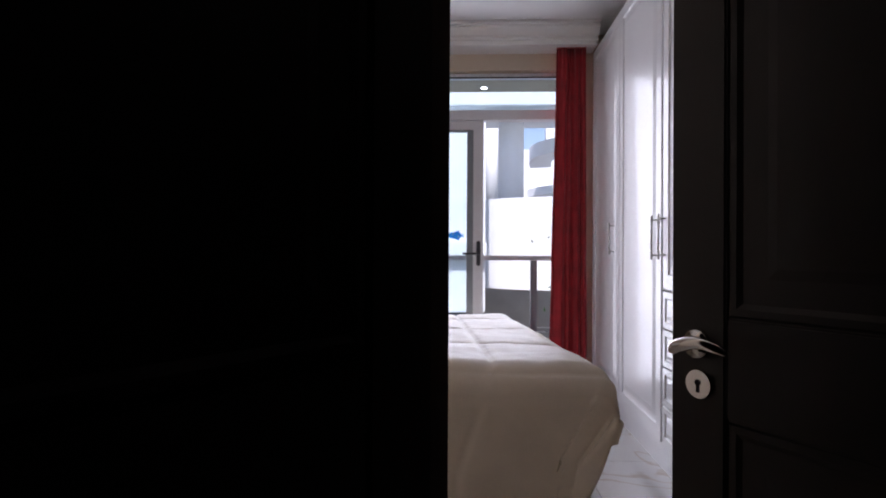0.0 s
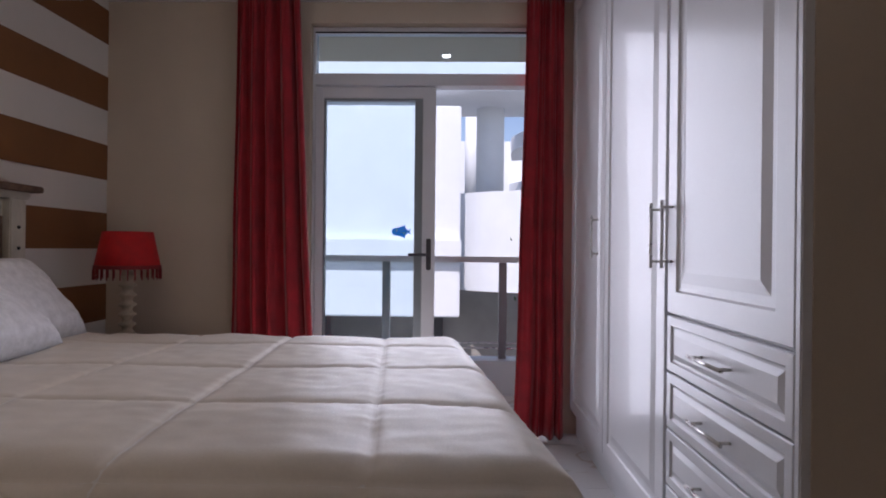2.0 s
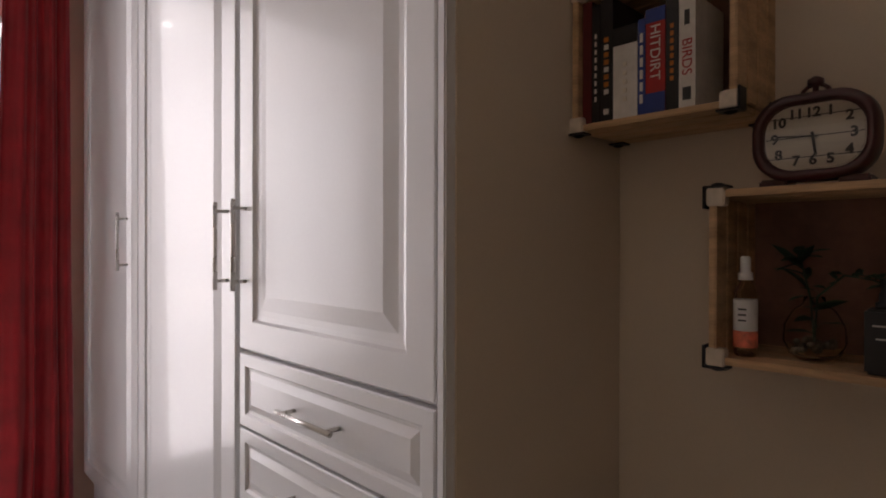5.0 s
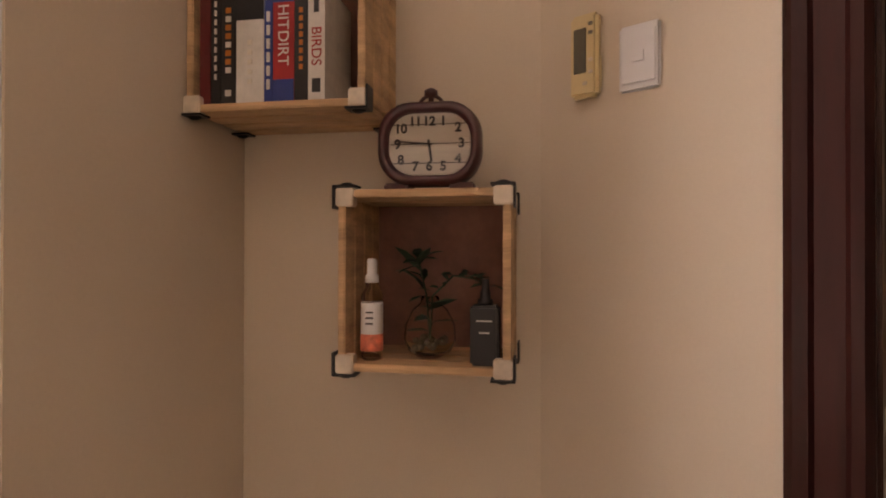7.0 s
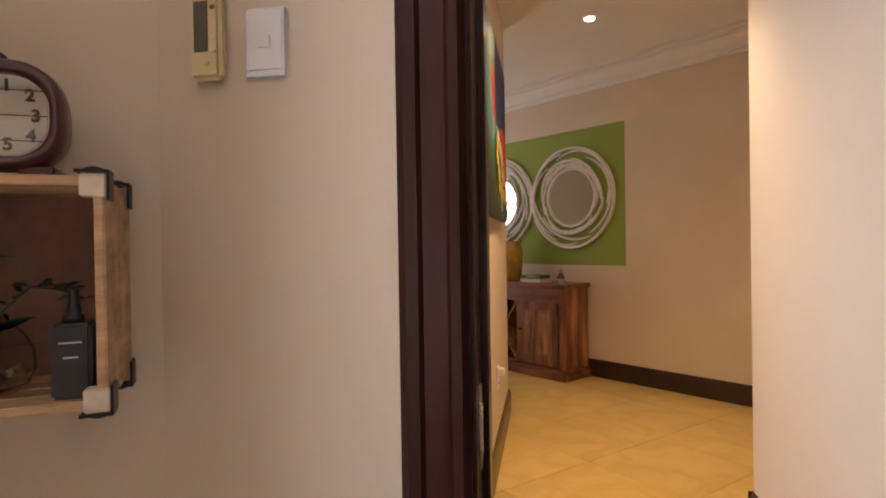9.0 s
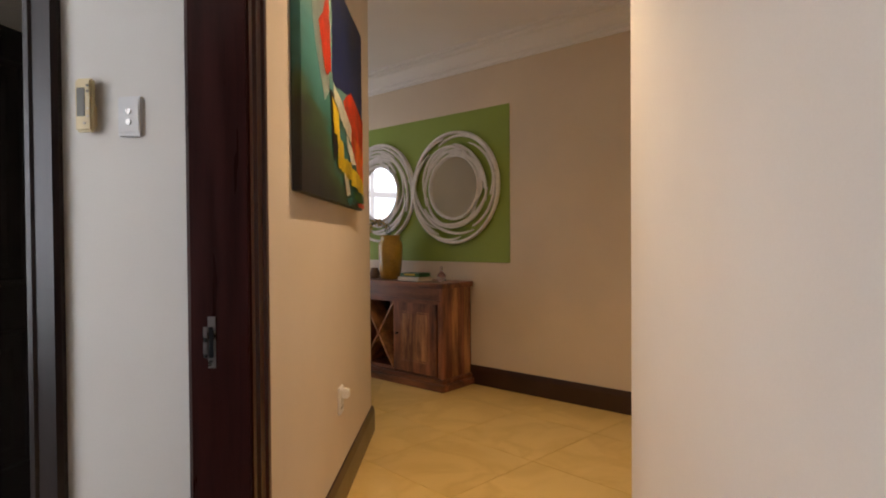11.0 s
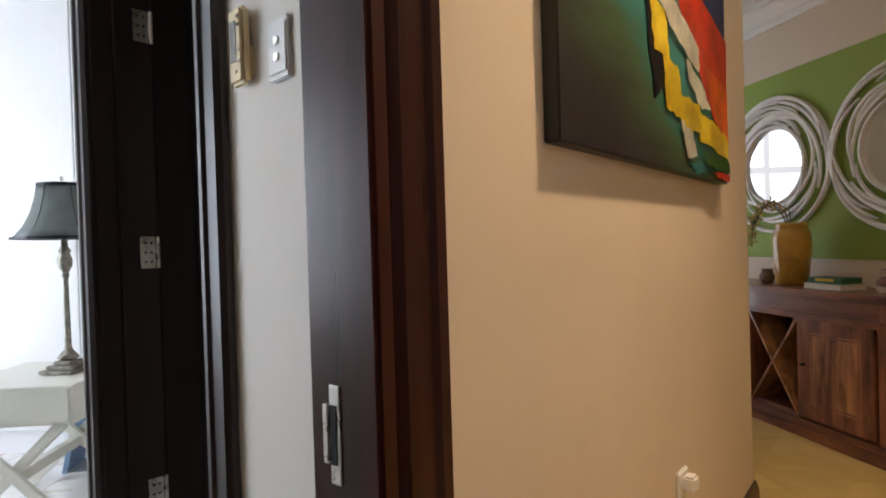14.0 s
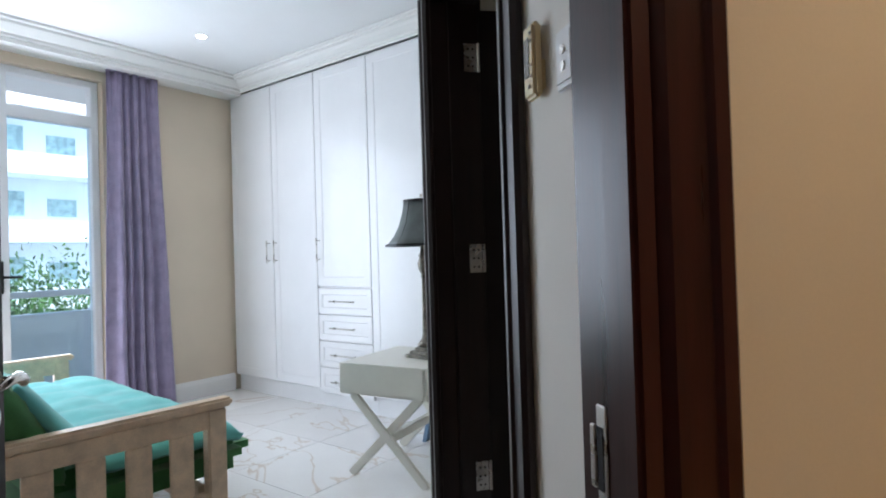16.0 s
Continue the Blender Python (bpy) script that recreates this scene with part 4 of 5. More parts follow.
def rounded(w, h, r, n=8):
    pts = []
    for cx, cy, a0 in ((w / 2 - r, h / 2 - r, 0), (-w / 2 + r, h / 2 - r, 90), (-w / 2 + r, -h / 2 + r, 180), (w / 2 - r, -h / 2 + r, 270)):
        for i in range(n + 1):
            a = radians(a0 + 90 * i / n)
            pts.append((cx + r * math.cos(a), cy + r * math.sin(a)))
    return pts


def dish(bm, layers):
    """Rounded rectangles in the y-z plane: (w, h, r, x)."""
    loops = [[bm.verts.new((x, -a, b)) for a, b in rounded(w, h, r)] for w, h, r, x in layers]
    for a, b in zip(loops, loops[1:]):
        for i in range(len(a)):
            j = (i + 1) % len(a)
            bm.faces.new((a[i], a[j], b[j], b[i]))
    bm.faces.new(loops[0])
    bm.faces.new(loops[-1][::-1])


CZ = .068
bm = bmesh.new()
dish(bm, [(.118, .088, .036, -.008), (.124, .094, .038, -.024), (.134, .104, .042, -.027), (.148, .118, .047, -.022), (.152, .122, .049, .0), (.14, .11, .045, .04)])
part("case", bm, MAROON, ck, smooth=True, m=pose(0, 0, CZ))
bm = bmesh.new()
dish(bm, [(.12, .09, .036, -.012), (.12, .09, .036, -.009)])
dial = part("dial", bm, DIAL, ck, "cream plank-printed dial", m=pose(0, 0, CZ))
for z in (-.028, 0, .028):
    block("plank_line", (-.0128, -.0122, -.058, .058, z, z + .0012), INK, dial, bev=0)
for k in range(12):
    a = radians(90 - 30 * (k + 1))
    px = (0, .0205, .042, .047)[round(3 * abs(math.cos(a)) - .3) if abs(math.cos(a)) > .1 else 0] * (1 if math.cos(a) > 0 else -1)
    pz = .045 * max(-.72, min(.72, math.sin(a)))
    m = Matrix.Translation((-.0135, -px, pz)) @ SP
    text("numeral", str(k + 1), .0185, m, INK, dial, bold=.0007)
for ang, ln, wd in ((-172, .046, .0022), (-80, .026, .0035)):
    bm = bmesh.new()
    box(bm, -.0155, -.0145, -wd / 2, wd / 2, -.006, ln)
    part("clock_hand", bm, INK, dial, m=Matrix.Rotation(radians(-85 if ang < -100 else 172), 4, 'X'))
g = bmesh.new()
dish(g, [(.119, .089, .036, -.021), (.119, .089, .036, -.0195)])
gl = part("pane", g, glass("clock_glass"), ck, m=pose(0, 0, CZ))
gl.visible_shadow = False
bm = bmesh.new()
lathe(bm, [(.004, .128), (.004, .138), (.010, .140), (.010, .148), (.004, .152)], 14)
part("top_knob", bm, MAROON, ck, smooth=True)
bm = bmesh.new()
n = 12
for i in range(n):
    a, b = math.pi * i / n, math.pi * (i + 1) / n
    rod(bm, (0, .018 * math.cos(a), .125 + .016 * math.sin(a)), (0, .018 * math.cos(b), .125 + .016 * math.sin(b)), .0028, 8)
part("carry_ring", bm, MAROON, ck, smooth=True)
for yy in (-.048, .048):
    block("foot", (-.02, .03, yy - .018, yy + .018, 0, .012), MAROON, ck, bev=.003)

FL = .9915
ms = thing("spray_bottle", "clear body mist bottle with white and coral label", "bottle", pose(1.905, 2.358, FL))
CLEARP = glass("clear_plastic", (.95, .93, .9), .03, 1.12)
bm = bmesh.new()
lathe(bm, [(.014, 0), (.0175, .004), (.0175, .105), (.010, .118), (.010, .124)], 24)
part("body", bm, CLEARP, ms, smooth=True)
bm = bmesh.new()
lathe(bm, [(.0179, .03), (.0182, .032), (.0182, .09), (.0179, .092)], 24)
lb = part("label_wrap", bm, WHITEPLASTIC, ms, "white paper label")
bm = bmesh.new()
CORAL = mat("coral_print", (.8, .2, .12), .5, var=.3, scale=60, bump=0)
lathe(bm, [(.0183, .015), (.0185, .017), (.0185, .04), (.0183, .042)], 24)
part("coral_print", bm, CORAL, lb)
for i in range(3):
    block("print_line", (-.0192, -.018, -.007, .005, .058 + i * .009, .0605 + i * .009), INK, lb, bev=0)
bm = bmesh.new()
lathe(bm, [(.011, .124), (.011, .136), (.008, .138), (.008, .16), (.006, .163)], 18)
part("spray_cap", bm, WHITEPLASTIC, ms, "white spray cap", smooth=True)

pb = thing("pump_bottle", "square black lotion bottle with pump", "bottle", pose(1.895, 2.173, FL))
block("body", (-.02, .02, -.022, .022, 0, .092), BLACKPLASTIC, pb, bev=.004)
bm = bmesh.new()
lathe(bm, [(.012, .092), (.012, .1), (.008, .102), (.008, .112), (.006, .116), (.006, .132)], 16)
part("pump", bm, BLACKPLASTIC, pb, smooth=True)
for z, h in ((.068, .012), (.05, .008)):
    block("print_line", (-.0212, -.0195, -h, h, z, z + .002), WHITEPLASTIC, pb, bev=0)

vs = thing("glass_vase", "small round glass vase with pebbles and leafy stems", "vase", pose(1.945, 2.27, FL))
bm = bmesh.new()
lathe(bm, [(.02, 0), (.036, .01), (.044, .03), (.042, .055), (.03, .078), (.016, .09), (.014, .1), (.0125, .1), (.0145, .088), (.028, .076), (.039, .054), (.041, .03), (.034, .013), (.01, .006)], 24)
part("bowl", bm, CLEARP, vs, smooth=True)
rnd = random.Random(5)
for i in range(16):
    bm = bmesh.new()
    bmesh.ops.create_icosphere(bm, subdivisions=1, radius=rnd.uniform(.005, .009), matrix=Matrix.Translation((rnd.uniform(-.022, .022), rnd.uniform(-.022, .022), rnd.uniform(.016, .03))))
    part("pebble", bm, STONE, vs)


def sprig(pts, n, size, parent, seed):
    bm = bmesh.new()
    for a, b in zip(pts, pts[1:]):
        rod(bm, a, b, .0016, 6)
    part("stem", bm, LEAF, parent, smooth=True)
    r = random.Random(seed)
    for i in range(n):
        k = (i + 1) / n * (len(pts) - 1)
        j = min(int(k), len(pts) - 2)
        p = Vector(pts[j]).lerp(Vector(pts[j + 1]), k - j)
        bm = bmesh.new()
        l = size * r.uniform(.7, 1.2)
        c = [bm.verts.new(q) for q in ((0, 0, 0), (l * .3, l * .17, .003), (l * .7, l * .13, .002), (l, 0, -.003), (l * .7, -l * .13, .002), (l * .3, -l * .17, .003))]
        bm.faces.new(c)
        bmesh.ops.solidify(bm, geom=bm.faces[:], thickness=.0006)
        part("leaf", bm, LEAF, parent, m=Matrix.Translation(p) @ Euler((r.uniform(-.6, .6), r.uniform(-.9, .2), r.uniform(0, 6.28))).to_matrix().to_4x4())


sprig([(0, 0, .03), (0, .006, .1), (-.005, .016, .15), (-.01, .02, .165)], 18, .052, vs, 1)
sprig([(0, 0, .03), (0, -.004, .1), (-.005, -.04, .135), (-.01, -.075, .13), (-.01, -.1, .118)], 18, .026, vs, 2)


# ---- switches and remotes ----
def remote(m, label):
    ob = thing("remote_control", label, "remote control", m)
    block("holder", (-.022, .022, -.006, 0, -.055, .0), BEIGEPLASTIC, ob, "yellowed wall holder", bev=.002)
    b = block("body", (-.025, .025, -.026, -.0065, -.07, .07), BEIGEPLASTIC, ob, bev=.006)
    block("screen", (-.017, .006, -.0272, -.0255, -.03, .045), LCD, b, "grey liquid crystal screen", bev=.001)
    for x, z in ((.014, .05), (.014, .035), (.014, -.01), (.004, -.048), (.014, -.03)):
        block("button", (x - .004, x + .004, -.0285, -.0255, z - .003, z + .003), STONE if z > 0 else RAWWHITE, b, bev=.001)
    return ob


def switch(m, label, dots):
    ob = thing("light_switch", label, "light switch", m)
    block("plate", (-.034, .034, -.008, 0, -.054, .054), WHITEPLASTIC, ob, bev=.004)
    block("inset", (-.028, .028, -.0105, -.0075, -.042, .042), WHITEPLASTIC, ob, bev=.002)
    if dots:
        for z in (.014, -.014):
            bm = bmesh.new()
            rod(bm, (0, -.0102, z), (0, -.0135, z), .0075, 14)
            part("push_button", bm, STEEL, ob)
    else:
        block("rocker", (-.011, .011, -.0135, -.010, -.010, .010), WHITEPLASTIC, ob, bev=.002)
    return ob


remote(UV @ pose(.69, 2.755, 1.494, 0, 0, -90), "yellowed air conditioner remote in a wall holder")
switch(UV @ pose(.69, 2.667, 1.477, 0, 0, -90), "white single light switch beside the bedroom door", 0)
remote(SW @ pose(.162, -.035, 1.507, 0, 0, 180), "yellowed air conditioner remote beside the inner door")
switch(SW @ pose(.045, -.035, 1.476, 0, 0, 180), "white two-button switch plate with a glossy edge", 1)


# ---- hall ----
ptg = thing("painting", "large unframed abstract canvas in teal, black, red and yellow", "painting", UV @ pose(2.268, 2.524, 1.303))
PW, PH = 1.19, .9
CANVAS = mat("teal_black_paint", (.03, .13, .12), .45, var=.5, scale=3, bump=.5, fine=26)
ct, cb = CANVAS.node_tree, CANVAS.node_tree.nodes["Principled BSDF"]
tc = ct.nodes.new("ShaderNodeTexCoord")
sx = ct.nodes.new("ShaderNodeSeparateXYZ")
ct.links.new(tc.outputs["Object"], sx.inputs[0])
nz = ct.nodes.new("ShaderNodeTexNoise")
nz.inputs["Scale"].default_value, nz.inputs["Detail"].default_value = 3.5, 6
mpn = ct.nodes.new("ShaderNodeMapping")
mpn.inputs["Rotation"].default_value, mpn.inputs["Scale"].default_value = (0, radians(35), 0), (.5, 1, 2.2)
ct.links.new(tc.outputs["Object"], mpn.inputs[0])
ct.links.new(mpn.outputs[0], nz.inputs["Vector"])
m1 = ct.nodes.new("ShaderNodeMath")
m1.operation = 'MULTIPLY_ADD'
ct.links.new(sx.outputs[0], m1.inputs[0])
m1.inputs[1].default_value = .38
ct.links.new(sx.outputs[2], m1.inputs[2])
m3 = ct.nodes.new("ShaderNodeMath")
m3.operation = 'MULTIPLY_ADD'
ct.links.new(nz.outputs[0], m3.inputs[0])
m3.inputs[1].default_value = .42
ct.links.new(m1.outputs[0], m3.inputs[2])
cr = ct.nodes.new("ShaderNodeValToRGB")
cr.color_ramp.elements[0].position, cr.color_ramp.elements[0].color = .33, (.010, .009, .013, 1)
cr.color_ramp.elements[1].position, cr.color_ramp.elements[1].color = 1.0, (.16, .30, .27, 1)
for p_, c_ in ((.44, (.018, .022, .014)), (.54, (.035, .075, .025)), (.64, (.02, .13, .11)), (.8, (.045, .22, .21))):
    e_ = cr.color_ramp.elements.new(p_)
    e_.color = (*c_, 1)
ct.links.new(m3.outputs[0], cr.inputs[0])
ct.links.new(cr.outputs[0], cb.inputs["Base Color"])
block("canvas", (0, PW, -.032, 0, 0, PH), CANVAS, ptg, bev=.003)
PC = {k: mat("paint_" + k, c, .42, var=.28, scale=7, bump=.4, fine=40) for k, c in dict(red=(.72, .06, .015), orange=(.85, .18, .02), yellow=(.88, .62, .02), white=(.82, .78, .68), blue=(.015, .03, .14), green=(.04, .14, .02), teal=(.05, .24, .22), black=(.012, .01, .014), pale=(.35, .42, .38)).items()}


def patch(pts, c, k):
    bm = bmesh.new()
    r = random.Random(k)
    ring = []
    for (a, b), (c2, d) in zip(pts, pts[1:] + pts[:1]):
        for i in range(5):
            f = i / 5
            ring.append(bm.verts.new((a + (c2 - a) * f + r.uniform(-.007, .007), -.0325 - .0006 * k, b + (d - b) * f + r.uniform(-.007, .007))))
    f = bm.faces.new(ring)
    bmesh.ops.solidify(bm, geom=[f], thickness=.0009)
    part("paint_patch", bm, PC[c], ptg)


for k, (c, pts) in enumerate((
        ("pale", [(.10, .90), (.18, .54), (.33, .36), (.42, .42), (.40, .62), (.28, .90)]),
        ("blue", [(.46, .46), (.85, .50), (1.18, .48), (1.18, .89), (.46, .89)]),
        ("red", [(.24, .62), (.35, .46), (.44, .50), (.40, .78)]),
        ("teal", [(.72, .03), (.95, .05), (1.0, .02), (.8, .008)]),
        ("black", [(.41, .42), (.47, .16), (.56, .2), (.5, .42)]),
        ("red", [(.66, .44), (.86, .52), (1.18, .46), (1.18, .12), (1.0, .18), (.8, .34)]),
        ("orange", [(.90, .34), (1.18, .30), (1.18, .13), (1.02, .18)]),
        ("yellow", [(.44, .40), (.57, .38), (.585, .27), (.47, .265)]),
        ("yellow", [(.53, .28), (.66, .26), (.68, .13), (.55, .15)]),
        ("yellow", [(.66, .20), (.84, .20), (.84, .12), (.68, .105)]),
        ("yellow", [(.82, .18), (1.02, .17), (1.17, .14), (1.17, .075), (.84, .10)]),
        ("white", [(.45, .46), (.64, .42), (.84, .36), (.84, .29), (.66, .33), (.47, .40)]),
        ("white", [(.72, .30), (.86, .27), (.95, .20), (.86, .19), (.74, .24)]),
        ("white", [(.66, .13), (.76, .11), (.80, .05), (.70, .04)]),
        ("green", [(.86, .08), (1.17, .07), (1.17, .03), (.90, .035)]),
        ("red", [(.98, .025), (1.17, .03), (1.17, .006), (1.0, .006)])), 1):
    patch(pts, c, k)

ot = thing("wall_outlet", "white double wall outlet plate", "outlet", UV @ pose(2.975, 2.525, .452))
block("plate", (-.04, .04, -.012, 0, -.06, .06), WHITEPLASTIC, ot, bev=.004)
block("plug", (-.022, .022, -.045, -.0125, .01, .05), WHITEPLASTIC, ot, "white plug top", bev=.006)
for x in (-.014, .014):
    bm = bmesh.new()
    rod(bm, (x, -.0118, -.03), (x, -.0135, -.03), .005, 10)
    part("socket_hole", bm, BLACKMETAL, ot)


def woven_mirror(s, z, ro, ri, label):
    ob = thing("mirror", label, "mirror", GW @ pose(s, .004, z, 90, 0, 180), "round mirrors over the sideboard")
    bm = bmesh.new()
    lathe(bm, [(ri + .012, .004), (ri + .012, .012), (ri, .0125)], 48)
    part("glass", bm, MIRROR, ob, "silvered round glass")
    rnd = random.Random(int(s * 100))
    rings = 7
    for k in range(rings):
        for c in range(3):
            r0 = ri + .012 + (ro - ri - .02) * k / (rings - 1)
            a0 = rnd.uniform(0, 6.28)
            span = rnd.uniform(1.9, 2.6)
            dr = rnd.choice((-1, 1)) * rnd.uniform(.02, .055)
            bm = bmesh.new()
            n = 22
            loops = []
            for i in range(n + 1):
                f = i / n
                a = a0 + span * f
                r = min(ro, max(ri + .012, r0 + dr * math.sin(math.pi * f)))
                w = .0105 * math.sin(math.pi * min(1, max(.06, f))) ** .5 + .003
                zz = .014 + .006 * (k % 2) + .004 * c
                loops.append([bm.verts.new(((r + o * w) * math.cos(a), (r + o * w) * math.sin(a), zz + h)) for o, h in ((-1, 0), (-.6, .013), (.6, .013), (1, 0))])
            for p, q in zip(loops, loops[1:]):
                for i in range(4):
                    j = (i + 1) % 4
                    bm.faces.new((p[i], p[j], q[j], q[i]))
            bm.faces.new(loops[0])
            bm.faces.new(loops[-1][::-1])
            part("frame_strand", bm, WHITEFRAME, ob)
    for r in (ri + .008, ro - .004):
        bm = bmesh.new()
        lathe(bm, [(r - .012, .002), (r - .009, .028), (r + .009, .028), (r + .012, .002)], 56)
        bmesh.ops.delete(bm, geom=[f for f in bm.faces if len(f.verts) > 4], context='FACES')
        part("frame_ring", bm, WHITEFRAME, ob, smooth=True)
    return ob


woven_mirror(.54, 1.58, .45, .25, "round mirror in a white woven strand frame")
woven_mirror(1.43, 1.58, .44, .24, "round mirror in a white woven strand frame, showing a bright window")

# sideboard
sb = thing("sideboard", "rustic sheesham wood sideboard with crossed wine rack", "sideboard", GW @ pose(.37, .006, 0))
L, D, H = 1.75, .35, .82
block("top", (-.02, L + .02, 0, D + .03, H - .04, H), SHEESHAMH, sb, bev=.005)
block("plinth", (-.03, L + .03, 0, D + .04, 0, .055), SHEESHAMH, sb, bev=.006)
block("plinth_moulding", (-.012, L + .012, 0, D + .02, .0555, .09), SHEESHAMH, sb, bev=.006)
block("rail", (.0, L, D - .03, D, H - .155, H - .0405), SHEESHAMH, sb, bev=.004)
block("frieze", (.02, L - .02, D - .0, D + .012, H - .165, H - .13), SHEESHAMH, sb, bev=.003)
block("back", (.01, L - .01, .002, .02, .09, H - .041), SHEESHAM, sb, bev=0)
block("bottom", (.01, L - .01, .021, D - .03, .0905, .11), SHEESHAMH, sb, bev=0)
for i, mt in enumerate((SHEESHAML, SHEESHAM, SHEESHAML, SHEESHAM)):
    a = .02 + i * (D - .05) / 4
    for x in (0, L - .022):
        block("side_plank", (x, x + .022, a, a + (D - .05) / 4 - .002, .091, H - .0415), mt, sb, bev=.002)
for x in (0, L - .05):
    block("post", (x - .004, x + .05, D - .035, D + .006, .091, H - .0415), SHEESHAM, sb, bev=.004)
for x in (.52, .92, 1.22):
    block("divider", (x, x + .025, .021, D - .005, .091, H - .156), SHEESHAM, sb, bev=.002)
for x0, x1 in ((.07, .52), (1.25, 1.70)):
    d = block("door", (x0, x1, D - .02, D + .002, .1, H - .16), SHEESHAM, sb, bev=.004)
    bm = bmesh.new()
    front(bm, x1 - x0 - .14, H - .42, [(.012, .004), (.02, .001)], .012, Matrix.Translation(((x0 + x1) / 2, D + .004, .385)) @ Matrix.Rotation(math.pi, 4, 'Z'))
    part("panel", bm, SHEESHAML, d, "pale grained door panel")
    bm = bmesh.new()
    kx = x1 - .03 if x0 < 1 else x0 + .03
    rod(bm, (kx, D, .40), (kx, D + .025, .40), .008, 10)
    part("knob", bm, BLACKMETAL, d)
for x0, x1 in ((.55, .92), (.948, 1.22)):
    for s in (1, -1):
        a, b = Vector((x0, 0, .1 if s > 0 else H - .17)), Vector((x1, 0, H - .17 if s > 0 else .1))
        v = b - a
        bm = bmesh.new()
        box(bm, 0, v.length, D - .20, D - .012 + (.004 if s > 0 else 0), -.008, .008, Matrix.Translation(a) @ Matrix.Rotation(-math.atan2(v.z, v.x), 4, 'Y'))
        part("rack_cross", bm, SHEESHAML, sb)

vz = thing("vase", "tall ochre glazed vase with dried yellow orchids", "vase", GW @ pose(1.11, .19, H) @ Matrix.Diagonal((1.15, 1.15, 1.12, 1)))
bm = bmesh.new()
lathe(bm, [(.065, 0), (.075, .01), (.088, .16), (.092, .25), (.085, .285), (.07, .30), (.075, .315), (.075, .335), (.062, .335), (.06, .30)], 32)
part("body", bm, OCHRE, vz, smooth=True)
rnd = random.Random(3)
for q in range(3):
    bm = bmesh.new()
    pts = [Vector((0, 0, .28)), Vector((.03 * q, .01, .40)), Vector((.10 + .03 * q, .02, .46 - .01 * q)), Vector((.20 + .02 * q, .03, .42 - .05 * q)), Vector((.25, .03, .33 - .05 * q))]
    for a, b in zip(pts, pts[1:]):
        rod(bm, a, b, .003, 6)
    part("stem", bm, LEAF, vz)
    for i in range(7):
        f = .3 + .7 * i / 6
        k = f * 4
        j = min(int(k), 3)
        p = pts[j].lerp(pts[j + 1], k - j)
        bm = bmesh.new()
        for e in range(5):
            a = e / 5 * 6.28 + rnd.uniform(0, .5)
            c = [bm.verts.new(v) for v in ((0, 0, 0), (.022 * math.cos(a - .35), .022 * math.sin(a - .35), .008), (.04 * math.cos(a), .04 * math.sin(a), .004), (.022 * math.cos(a + .35), .022 * math.sin(a + .35), .008))]
            bm.faces.new(c)
        part("flower", bm, PETAL, vz, m=Matrix.Translation(p) @ Euler((rnd.uniform(-1.2, 1.2), rnd.uniform(-1.2, 1.2), rnd.uniform(0, 6))).to_matrix().to_4x4())
for i in range(3):
    bm = bmesh.new()
    c = [bm.verts.new(v) for v in ((0, 0, .3), (-.012 - .02 * i, .008, .36), (-.03 * i - .02, .0, .46), (.006 - .02 * i, -.008, .36))]
    bm.faces.new(c)
    bmesh.ops.solidify(bm, geom=bm.faces[:], thickness=.001)
    part("leaf", bm, LEAF, vz)
pot = thing("small_pot", "small dark brown clay pot on the sideboard", "pot", GW @ pose(1.29, .21, H))
bm = bmesh.new()
lathe(bm, [(.025, 0), (.042, .02), (.045, .045), (.035, .065), (.03, .08), (.036, .09), (.028, .09), (.026, .07)], 24)
part("body", bm, CAPWOOD, pot, smooth=True)
BG = mat("green_cover", (.03, .12, .035), .4, var=.2, bump=.05)
for i, (w, d, z, mt, lab) in enumerate(((.24, .17, 0, BK["white"], "flat pale book lying on the sideboard"), (.21, .15, .032, BG, "green book stacked on a pale one"))):
    b = thing("book", lab, "book", GW @ pose(.80, .21, H + z + .0005, 0, 0, 4 * i), "books on the sideboard")
    bm = bmesh.new()
    box(bm, -w / 2, w / 2, -d / 2, d / 2, 0, .003)
    box(bm, -w / 2, w / 2, -d / 2, d / 2, .027, .03)
    part("cover", bm, mt, b)
    block("pages", (-w / 2 + .004, w / 2 - .004, -d / 2 + .003, d / 2 - .003, .003, .027), PAPER if i == 0 else BG, b, bev=0)
    if i:
        block("title_strip", (-.06, .05, d / 2 - .002, d / 2 + .001, .012, .026), BK["yellow"], b, bev=0)
fl = thing("glass_bottle", "small pale lilac glass bottle on the sideboard", "bottle", GW @ pose(.52, .2, H))
bm = bmesh.new()
lathe(bm, [(.03, 0), (.034, .006), (.034, .055), (.014, .075), (.012, .1), (.015, .104), (.012, .12)], 20)
part("body", bm, glass("lilac_glass", (.85, .78, .9), .1), fl, smooth=True)


# ---- downlights ----
def downlight(m, glow, label):
    ob = thing("downlight", label, "ceiling light", m, "recessed downlights")
    bm = bmesh.new()
    lathe(bm, [(.045, 0), (.045, -.004), (.032, -.008), (.03, -.004)], 24)
    part("trim_ring", bm, WHITEPLASTIC, ob)
    bm = bmesh.new()
    lathe(bm, [(.029, -.0045), (.029, -.0095)], 20)
    part("lens", bm, glow, ob)
    return ob


